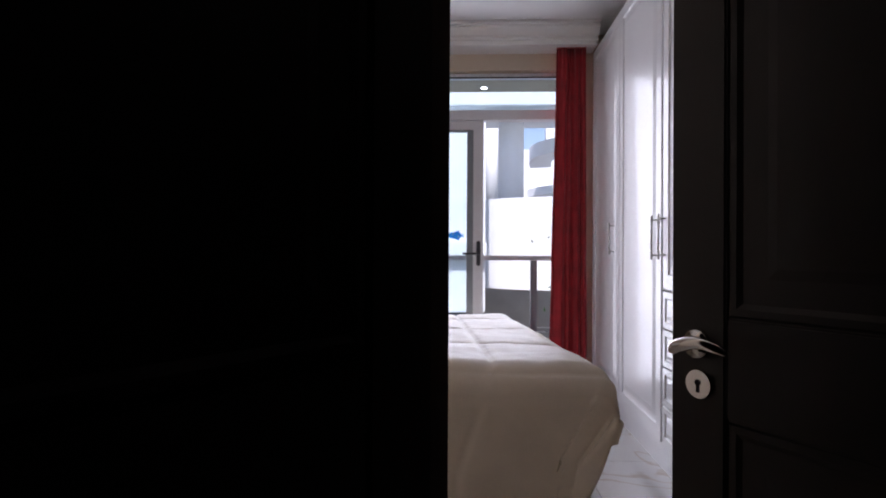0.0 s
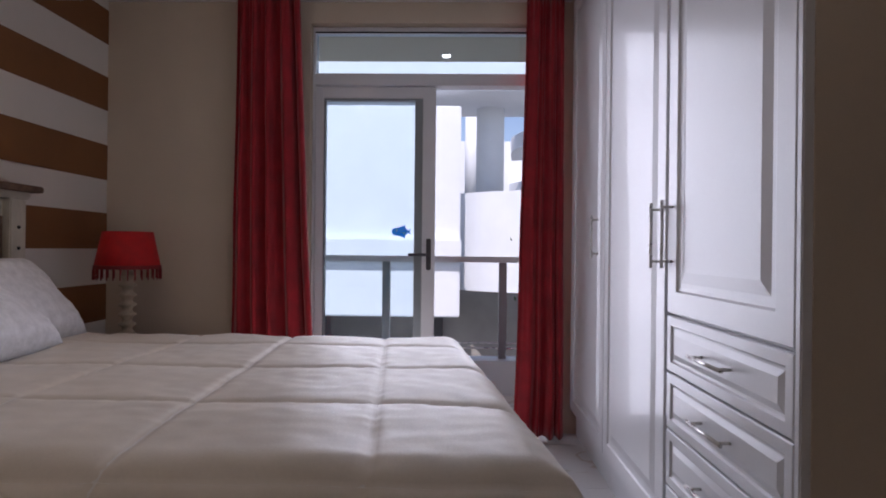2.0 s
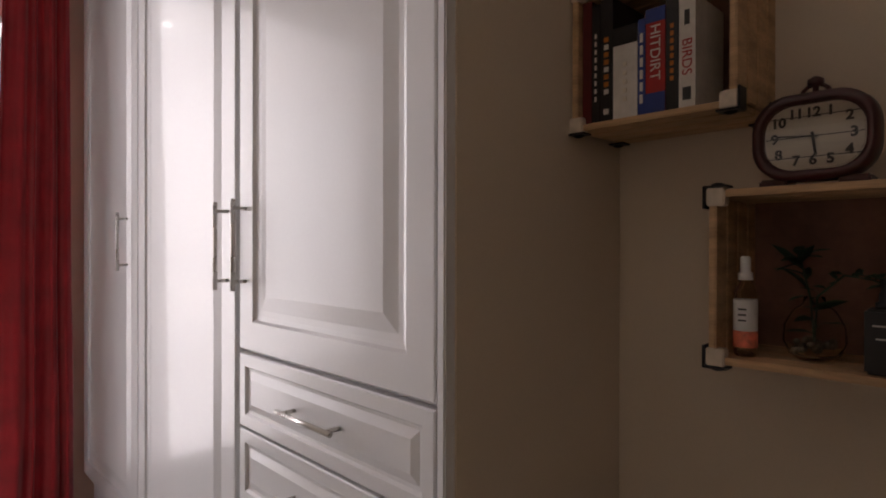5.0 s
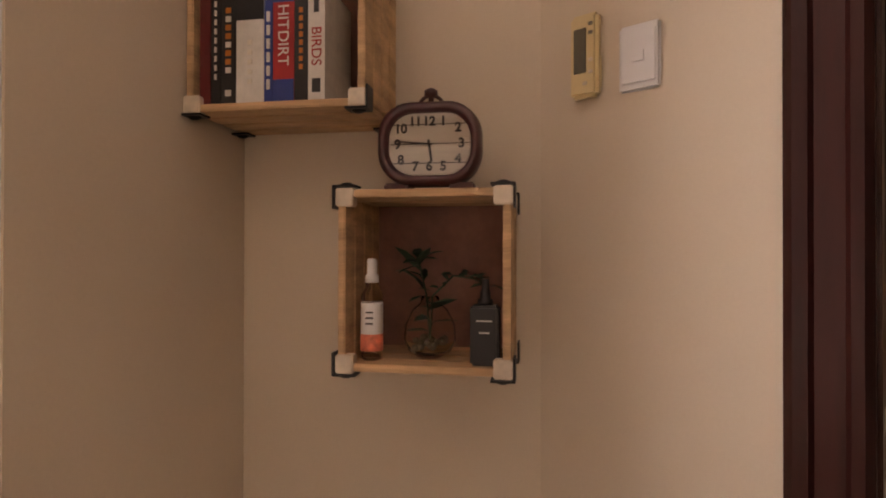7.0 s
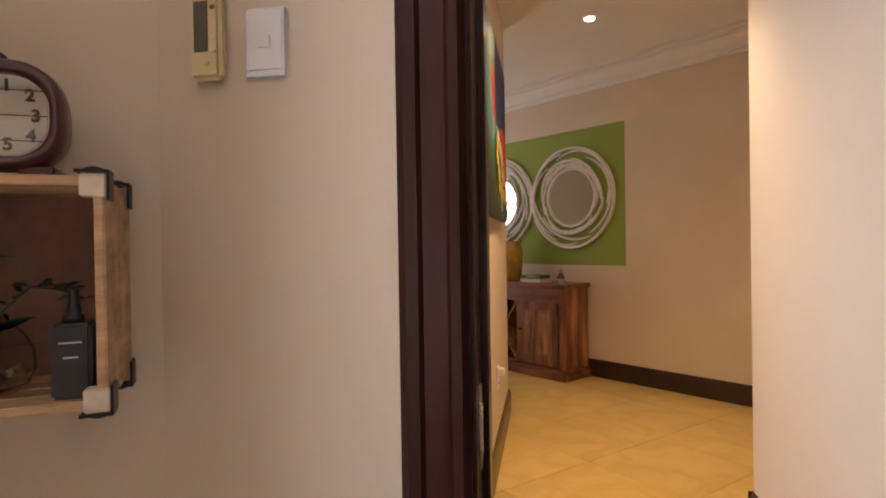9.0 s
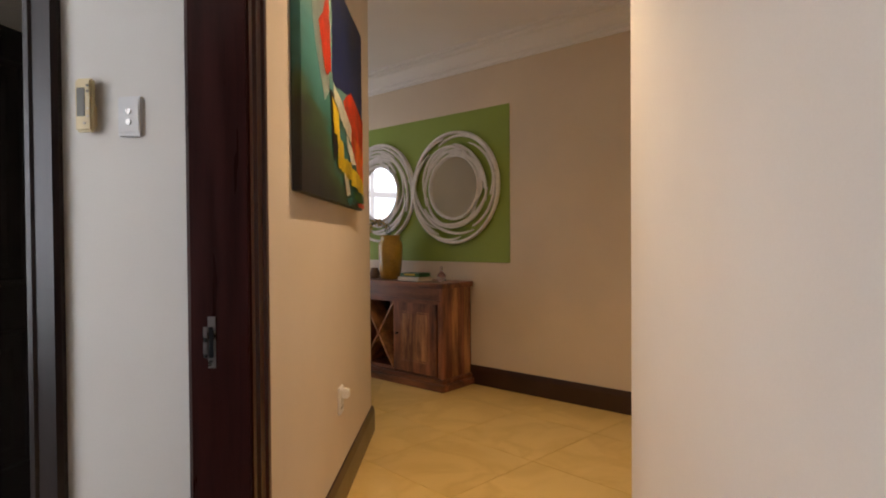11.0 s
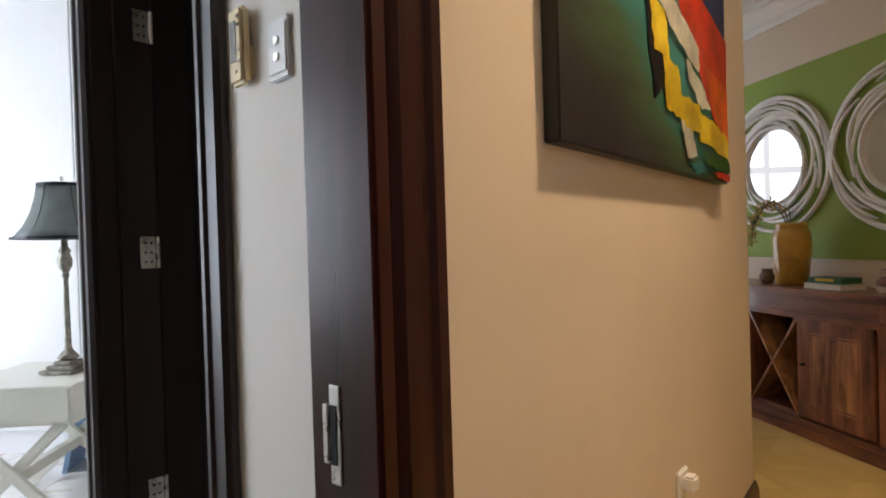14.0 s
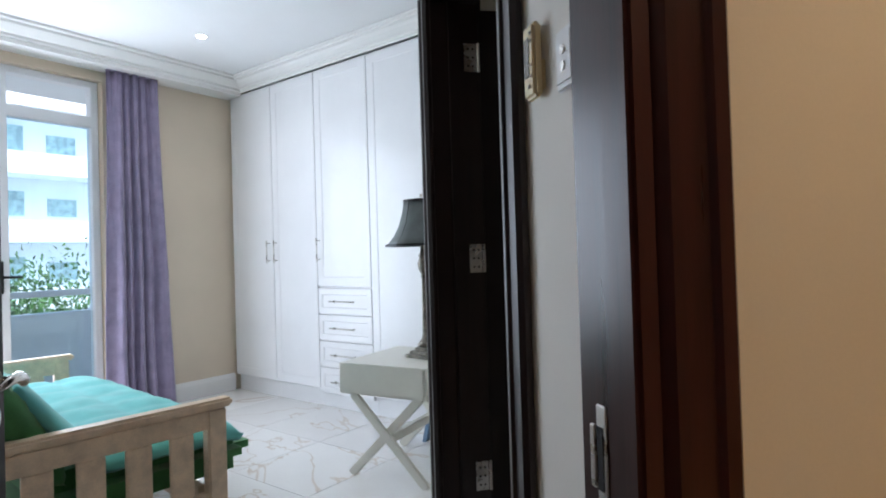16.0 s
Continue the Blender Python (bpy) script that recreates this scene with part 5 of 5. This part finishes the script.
GLOW = glowing("lit_lens", (1, .86, .62), 30)
GLOWW = glowing("lit_white_lens", (1, .97, .92), 30)
DULL = mat("unlit_lens", (.15, .13, .1), .3, var=.1, bump=0)
WARM = (1, .73, .43)
# first fitting is known, second follows the painting's shadow, the other three are added
for x, y, e, g in ((4.26, -.29, HALL * .55, GLOW), (3.3, .35, HALL * 4.4, GLOW), (1.95, 1.25, HALL * .5, GLOW), (5.5, .4, HALL * .2, GLOW), (3.0, -1.2, HALL * .6, GLOW)):
    downlight(pose(x, y, 2.66), g, "lit recessed hall downlight of a set partly added as fill")
    d, _ = lamp("downlight_beam", 'SPOT', pose(x, y, 2.645), e, WARM)
    d.spot_size, d.spot_blend, d.shadow_soft_size = radians(112), .8, .05
downlight(pose(6.15, -.38, 2.66), DULL, "unlit recessed downlight in the hall ceiling")
# the first has a known place, the second is added to fill the room
for x, y, e in ((4.28, 4.87, BED2), (3.5, 3.4, BED2 * .6)):
    downlight(pose(x, y, 2.76), GLOWW, "lit recessed bedroom downlight of a pair, one added as fill")
    d, _ = lamp("downlight_beam", 'SPOT', pose(x, y, 2.745), e, (1, .95, .88))
    d.spot_size, d.spot_blend, d.shadow_soft_size = radians(150), .9, .05
# out-of-view bedroom lamps, added at chosen spots to warm bed and walls
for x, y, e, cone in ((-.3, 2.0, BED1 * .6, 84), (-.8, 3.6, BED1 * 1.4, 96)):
    downlight(pose(x, y, 2.77), GLOW, "unseen downlight added to warm the bed")
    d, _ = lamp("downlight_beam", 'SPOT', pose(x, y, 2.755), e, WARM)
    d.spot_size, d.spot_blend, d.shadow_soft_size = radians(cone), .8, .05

# hall window
hw = thing("window_3", "white framed hall window", "window", Matrix.Translation((5.935, 2.27, 0)) @ Matrix.Rotation(math.atan2(-2.52, 1.585), 4, 'Z'), kind="structure")
for a, b in ((1.5, 1.56), (2.02, 2.07), (2.54, 2.6)):
    block("window_frame", (a, b, .04, .1, .31, 2.29), ALU, hw)
for a, b in ((.25, .31), (1.66, 1.72), (2.29, 2.35)):
    block("window_frame", (1.5, 2.6, .041, .099, a, b), ALU, hw)

# ---- second bedroom ----
curtain("curtain", B2 @ pose(.10, -.60, 0, 0, 0, -90), (.10, .48), (.0, .53), .02, 2.62, 5, .035, PURPLE, "dusty purple floor-length curtain hanging in folds")
gd2 = thing("window_2", "white aluminium balcony door frame with glazed transom", "window", B2 @ pose(-.06, -1.075, 0, 0, 0, -90), kind="structure")
for a, b in ((0, .05), (.58, .68), (1.43, 1.47)):
    block("window_frame", (a, b, -.09, 0, 0, 2.549), ALU, gd2)
for a, b in ((2.2, 2.28), (2.5, 2.549), (.0, .03)):
    block("window_frame", (0, 1.47, -.089, -.001, a, b), ALU, gd2)
block("handle_plate", (.615, .645, 0, .008, .98, 1.2), BLACKMETAL, gd2, "black door handle plate")
bm = bmesh.new()
rod(bm, (.63, .03, 1.09), (.52, .03, 1.09), .009, 10)
rod(bm, (.63, 0, 1.09), (.63, .03, 1.09), .008, 10)
part("lever", bm, BLACKMETAL, gd2, smooth=True)
for a, b in ((.05, .58), (.68, 1.43)):
    p = block("pane", (a, b, -.05, -.044, .03, 2.2), GLASS, gd2, bev=0)
    p.visible_shadow = False

# side table with crossed legs
tb = thing("side_table", "ivory lacquered side table with crossed legs and drawer", "side table", pose(4.58, 3.19, 0, 0, 0, -77))
block("top", (-.265, .265, -.29, .29, .44, .60), TABLEW, tb, bev=.004)
block("drawer_front", (-.25, .25, -.294, -.2905, .452, .588), TABLEW, tb, bev=.002)
for y in (-.25, .25):
    for s in (1, -1):
        a, b = Vector((-.24 * s, y + .012 * s, 0)), Vector((.20 * s, y + .012 * s, .4395))
        v = b - a
        bm = bmesh.new()
        box(bm, -.022, .022, -.011, .011, .004, v.length - .004, Matrix.Translation(a) @ Matrix.Rotation(math.atan2(v.x, v.z), 4, 'Y'))
        bevel(bm, .003)
        part("leg", bm, TABLEW, tb)
block("stretcher", (-.02, .02, -.238, .238, .19, .235), TABLEW, tb, bev=.003)
lp = thing("table_lamp", "grey bell shade on a slender aged pewter stem", "lamp", pose(4.61, 3.10, .601))
bm = bmesh.new()
for i in range(3):
    k = .085 - .02 * i
    box(bm, -k, k, -k, k, .018 * i, .018 * i + .017)
bevel(bm, .006)
part("foot", bm, PEWTER, lp)
bm = bmesh.new()
lathe(bm, [(.03, .054), (.045, .065), (.03, .085), (.018, .1), (.014, .12), (.012, .3), (.010, .42), (.016, .44), (.012, .45), (.028, .48), (.031, .51), (.02, .54), (.026, .55), (.014, .57), (.012, .62)], 20)
part("stem", bm, PEWTER, lp, smooth=True)
bm = bmesh.new()
prof = [(.095, .85), (.105, .79), (.125, .72), (.155, .66), (.195, .61)]
seg = 6
rings = [[bm.verts.new((r * math.cos(2 * math.pi * i / 24) * (1 + .03 * math.cos(i * math.pi / 2)), r * math.sin(2 * math.pi * i / 24) * (1 + .03 * math.cos(i * math.pi / 2)), z)) for i in range(24)] for r, z in prof]
for a, b in zip(rings, rings[1:]):
    for i in range(24):
        bm.faces.new((a[i], a[(i + 1) % 24], b[(i + 1) % 24], b[i]))
sh = part("shade", bm, SHADE2, lp, "grey satin bell shade", smooth=True)
sh.modifiers.new("thickness", 'SOLIDIFY').thickness = .003
for r, z in ((.097, .85), (.2, .61)):
    bm = bmesh.new()
    lathe(bm, [(r - .002, z - .006), (r + .003, z - .006), (r + .003, z + .006), (r - .002, z + .006)], 24)
    bmesh.ops.delete(bm, geom=[f for f in bm.faces if len(f.verts) > 4], context='FACES')
    part("shade_trim", bm, BLACKMETAL, sh, "black trim")
for i in range(6):
    a = i / 6 * 2 * math.pi
    bm = bmesh.new()
    for (r0, z0), (r1, z1) in zip(prof, prof[1:]):
        rod(bm, ((r0 + .002) * math.cos(a), (r0 + .002) * math.sin(a), z0), ((r1 + .002) * math.cos(a), (r1 + .002) * math.sin(a), z1), .003, 5)
    part("rib", bm, BLACKMETAL, sh)
bm = bmesh.new()
lathe(bm, [(.003, .62), (.003, .87), (.009, .875), (.006, .89)], 10)
part("finial", bm, CHROME, lp)
sc = thing("step_stool", "pale blue plastic step stool under the table", "stool", pose(5.08, 3.28, 0, 0, 0, -70))
block("seat", (-.16, .16, -.13, .13, .24, .28), BLUEP, sc, bev=.015)
for s in (-1, 1):
    bm = bmesh.new()
    vs_ = box(bm, s * .13 - .012, s * .13 + .012, -.12, .12, 0, .2395)
    for v in vs_:
        if v.co.z < .1:
            v.co.x += s * .05
    part("side_leg", bm, BLUEP, sc)

# futon: slatted pine arm, turquoise mattress
fu = thing("futon_sofa", "pine futon sofa with slatted arm", "sofa", pose(2.63, 3.09, 0))
for y in (0, 1.86):
    block("arm_rail", (.04, .84, y - .01, y + .055, .585, .62), PINE, fu, bev=.01)
    block("upper_rail", (.08, .78, y + .006, y + .04, .51, .584), PINE, fu, bev=.004)
    block("lower_rail", (.08, .78, y + .006, y + .04, .20, .27), PINE, fu, bev=.004)
    for x in (.04, .74):
        block("post", (x, x + .075, y - .002, y + .048, 0, .5845), PINE, fu, bev=.006)
    for i in range(4):
        block("slat", (.155 + i * .15, .155 + i * .15 + .085, y + .012, y + .034, .2705, .5095), PINE, fu, bev=.004)
block("seat_rail", (.72, .75, .05, 1.86, .2, .29), PINE, fu, bev=.004)
block("seat_rail", (.1, .13, .05, 1.86, .2, .29), PINE, fu, bev=.004)
fm = thing("futon_mattress", "turquoise futon mattress with green underside on the sofa", "mattress", pose(2.63, 3.15, .291))
bm = bmesh.new()
n, mm_ = 30, 60
g = []
for i in range(n + 1):
    row = []
    for j in range(mm_ + 1):
        a, b = i / n, j / mm_
        x = .16 + a * .76
        edge = (max(0, 1 - (2 * a - 1) ** 8) * max(0, 1 - (2 * b - 1) ** 10)) ** .5
        back = .34 * max(0, (.35 - a) / .35) ** 1.3
        tuft = .02 * abs(math.sin(a * 3 * math.pi)) ** .5 * abs(math.sin(b * 7 * math.pi)) ** .5
        row.append(bm.verts.new((x, b * 1.70, .15 + .07 * edge + tuft * edge + back + .008 * noise.noise(Vector((x * 9, b * 14, 1))))))
    g.append(row)
for i in range(n):
    for j in range(mm_):
        bm.faces.new((g[i][j], g[i + 1][j], g[i + 1][j + 1], g[i][j + 1]))
top = part("top_cover", bm, TURQ, fm, "turquoise tufted cotton", smooth=True)
top.modifiers.new("thickness", 'SOLIDIFY').thickness = .03
block("underside", (.14, .98, .0, 1.70, 0, .17), DGREEN, fm, "green cotton underside", bev=.07)
pillow(pose(2.78, 3.31, .62, 0, 62, 10), .42, .40, .14, "dark green cushion against the futon back", DGREEN, "cushion")

# ---- balconies and the buildings opposite ----
bm = bmesh.new()
box(bm, -2.5, 2.2, 5.2, 6.15, -.25, -.01)
bal = structure("balcony_floor", bm, GROUT, "tiled balcony floor", "floor")
bm = bmesh.new()
box(bm, -2.5, 2.2, 5.91, 6.11, -.01, .26)
structure("balcony_kerb", bm, EXTWHITE, "low white balcony kerb", "kerb")
bm = bmesh.new()
box(bm, -3, 2.21, 5.2, 6.46, 2.74, 2.96)
structure("balcony_soffit", bm, SOFFIT, "beige balcony soffit with a small downlight", "soffit")
bm = bmesh.new()
box(bm, -1.5, -.21, -2.74, .7, 2.74, 2.82, B2)
structure("balcony_soffit_second", bm, EXTWHITE, "white soffit over the second balcony", "soffit")
# unseen slab, added above the ceilings to block the sun
bm = bmesh.new()
box(bm, -3, 12, -6, 5.2, 2.83, 2.95)
structure("roof", bm, EXTGREY, "unseen slab added to keep sun and sky out of the rooms", "roof")
downlight(pose(.73, 6.29, 2.74), GLOWW, "small lit downlight in the balcony soffit")
rl = thing("balcony_railing", "white balcony railing on grey steel posts", "railing", pose(0, 6.01, .26))
block("handrail", (-2.4, 2.2, -.04, .04, .755, .80), ALU, rl, bev=.01)
for x in (-1.551, -.635, .281, 1.197, 2.11):
    block("post", (x - .03, x + .03, -.03, .03, 0, .755), GREYALU, rl, bev=.004)
for z in (.08, .12):
    bm = bmesh.new()
    rod(bm, (-2.4, .0, z), (2.2, .0, z), .006, 8)
    part("wire", bm, STEEL, rl)

nb = thing("apartment_building", "white neighbouring apartment block with round column and curved balcony", "building", pose(0, 0, 0))
block("wall", (-5, .9, 11, 11.3, -.02, 3.5), EXTWHITE, nb, bev=.02)
block("ledge", (-5, .92, 10.85, 11.0, .95, 1.28), EXTWHITE, nb, bev=.02)
block("slab", (-6, 2.6, 10.98, 12.9, 3.75, 4.3), EXTWHITE, nb, bev=.02)
block("basement_wall", (-6, 2.6, 12.2, 12.4, -3, 1.2), EXTGREY, nb, bev=0)
# a solid dark sheet painted in for the shaded depth of the opening
block("shaded_opening", (-2.5, .6, 12.15, 12.21, -2, -.1), OPENSHADE, nb, bev=0)
block("back_wall", (.9, 3.3, 15.4, 15.6, -3, 3.74), EXTWHITE, nb, bev=0)
bm = bmesh.new()
lathe(bm, [(.26, 2.1), (.26, 4.4)], 36, Matrix.Translation((1.46, 12.3, 0)))
part("column", bm, EXTWHITE, nb, smooth=True)
bm = bmesh.new()
lathe(bm, [(.16, 1.9), (.16, 4.4)], 24, Matrix.Translation((1.18, 14.5, 0)))
part("column", bm, EXTWHITE, nb, smooth=True)


def arc_wall(cx, cy, r, a0, a1, z0, z1, t, lift):
    bm = bmesh.new()
    n = 30
    loops = []
    for i in range(n + 1):
        a = radians(a0 + (a1 - a0) * i / n)
        zb = z0 + lift * min(1, 3.5 * i / n) ** .6
        loops.append([bm.verts.new((cx + q * math.cos(a), cy + q * math.sin(a), z)) for q, z in ((r, zb), (r, z1), (r - t, z1), (r - t, zb))])
    for p, q in zip(loops, loops[1:]):
        for i in range(4):
            j = (i + 1) % 4
            bm.faces.new((p[i], q[i], q[j], p[j]))
    bm.faces.new(loops[0])
    bm.faces.new(loops[-1][::-1])
    return bm


part("curved_balcony", arc_wall(2.5, 13.0, 2.1, 180, 275, -.02, 2.1, .15, .42), EXTWHITE, nb, "white curved balcony wall", smooth=False)
part("curved_slab", arc_wall(3.9, 13.8, 1.9, 165, 262, 3.1, 3.5, .5, .1), EXTWHITE, nb, "curved slab edge")
part("curved_slab", arc_wall(4.0, 15.6, 1.9, 165, 262, 2.4, 2.7, .6, .1), EXTWHITE, nb, "curved slab edge")

fb = thing("apartment_tower", "bright white apartment tower with small windows", "building", pose(16.5, 22, 0))
block("wall", (-13, 9, 0, .4, -6, 14), EXTWHITE, fb, bev=0)
k = 0
for z in range(-2, 12, 2):
    block("balcony", (-12, 8, -1.0, -.001, z - .1, z + .55), EXTWHITE, fb, bev=.02)
    for i in range(14):
        x = -11.5 + i * 1.4
        w = block("window", (x, x + (.8 if i % 3 else .45), -.03, -.0005, z + .75, z + (1.5 if i % 2 else 1.3)), PALEGLASS, fb, bev=0)
hedge = thing("hedge", "dense green shrubs beyond the balcony", "shrub", pose(4.5, 10.8, -.1, 0, 0, 90))
bm = bmesh.new()
rnd = random.Random(9)
for i in range(4500):
    p = Vector((rnd.gauss(0, .5), rnd.gauss(0, .8), .1 + abs(rnd.gauss(.5, .35))))
    s = rnd.uniform(.025, .065)
    e = Euler((rnd.uniform(0, 6), rnd.uniform(0, 6), rnd.uniform(0, 6))).to_matrix()
    c = [bm.verts.new(p + e @ Vector(q) * s) for q in ((-1, 0, 0), (0, -.4, .1), (1, 0, 0), (0, .4, .1))]
    bm.faces.new(c)
part("foliage", bm, mat("shrub_leaf", (.05, .12, .03), .6, var=.5, scale=4, bump=.2), hedge)
block("planter", (-.8, .8, -1.8, 1.8, -1, .35), EXTGREY, hedge)
bm = bmesh.new()
box(bm, -2.0, -1.85, -2.7, .7, -.1, .70, B2)
structure("parapet", bm, EXTWHITE, "white balcony parapet of the second bedroom", "parapet")
bm = bmesh.new()
box(bm, -1.95, -1.89, -2.7, .7, .86, .92, B2)
structure("parapet_rail", bm, ALU, "white parapet handrail", "railing")
bm = bmesh.new()
box(bm, -2.0, -.2, -2.7, .7, -.25, -.02, B2)
structure("balcony_floor_second", bm, GROUND, "balcony floor of the second bedroom", "floor")
bm = bmesh.new()
bmesh.ops.create_grid(bm, x_segments=1, y_segments=1, size=600)
structure("ground", bm, GROUND, "paved ground far below", "ground", pose(0, 0, -6.5))


# ---- floor tiles ----
def clip(poly, planes):
    for (nx_, ny_), c in planes:
        out = []
        for (ax, ay), (bx, by) in zip(poly, poly[1:] + poly[:1]):
            da, db = ax * nx_ + ay * ny_ - c, bx * nx_ + by * ny_ - c
            if da >= 0:
                out.append((ax, ay))
            if (da >= 0) != (db >= 0):
                f = da / (da - db)
                out.append((ax + (bx - ax) * f, ay + (by - ay) * f))
        poly = out
        if len(poly) < 3:
            return []
    return poly


def half(m, x, y, nx_, ny_):
    p = m @ Vector((x, y, 0))
    q = m.to_3x3() @ Vector((nx_, ny_, 0))
    return (q.x, q.y), p.x * q.x + p.y * q.y


def tiles(owner, m, size, nx_, ny_, planes, material):
    g = .0015
    shared = None
    for i in range(*nx_):
        for j in range(*ny_):
            sq = [(g, g), (size - g, g), (size - g, size - g), (g, size - g)]
            o = m @ pose(i * size, j * size, 0)
            inv = o.inverted()
            local = [half(inv, *((Vector(n_) * c).to_2d()), *n_) for n_, c in planes]
            poly = clip(sq, local)
            if not poly:
                continue
            full = len(poly) == 4 and all(abs(a - c) + abs(b - d) < 1e-6 for (a, b), (c, d) in zip(poly, sq))
            if full and shared:
                me = shared
            else:
                bm = bmesh.new()
                lo = [bm.verts.new((x, y, -.0045)) for x, y in poly]
                hi = [bm.verts.new((x, y, 0)) for x, y in poly]
                bm.faces.new(hi)
                for k in range(len(poly)):
                    q = (k + 1) % len(poly)
                    bm.faces.new((lo[k], lo[q], hi[q], hi[k]))
                me = bpy.data.meshes.new("tile")
                bm.to_mesh(me)
                bm.free()
                me.materials.append(material)
                if full:
                    shared = me
            ob = new("tile", me)
            ob.parent = owner
            ob.matrix_basis = o


I4 = Matrix()
tiles(floor_bed, pose(-.03, .6, 0), .6, (-3, 4), (-1, 8), [half(I4, -1.342, 0, 1, 0), half(I4, 2.06, 0, -1, 0), half(I4, 0, 5.2, 0, -1), half(UV, .77, 0, -1, 0), half(UV, 0, 1.36, 0, 1)], MARBLE)
tiles(bal, pose(-.03, 5.2, -.006), .6, (-4, 4), (0, 2), [half(I4, 0, 5.91, 0, -1)], MARBLE)
tiles(floor_second, B2 @ pose(0.02, .0, 0), .6, (0, 9), (-7, 1), [half(I4, 2.22, 0, 1, 0), half(UV, 0, 2.602, 0, 1), half(B2, 0, 0, 1, 0), half(B2, 0, .05, 0, -1)], MARBLE)
HG = UV @ pose(.9, 2.47, 0, 0, 0, 45)
tiles(floor_hall, HG, .6, (-12, 12), (-12, 9), [half(UV, .77, 0, 1, 0), half(UV, 0, 2.602, 0, -1), half(GW, 0, -.1, 0, 1), half(UV, 0, -2.6, 0, 1), half(I4, 8, 0, -1, 0)], TRAV)
tiles(floor_hall, HG, .6, (-6, 14), (-6, 12), [half(UV, 3.85, 0, 1, 0), half(UV, 0, 2.602, 0, 1), half(GW, 0, -.1, 0, 1), half(I4, 7.8, 0, -1, 0), half(UV, 0, 5, 0, -1)], TRAV)
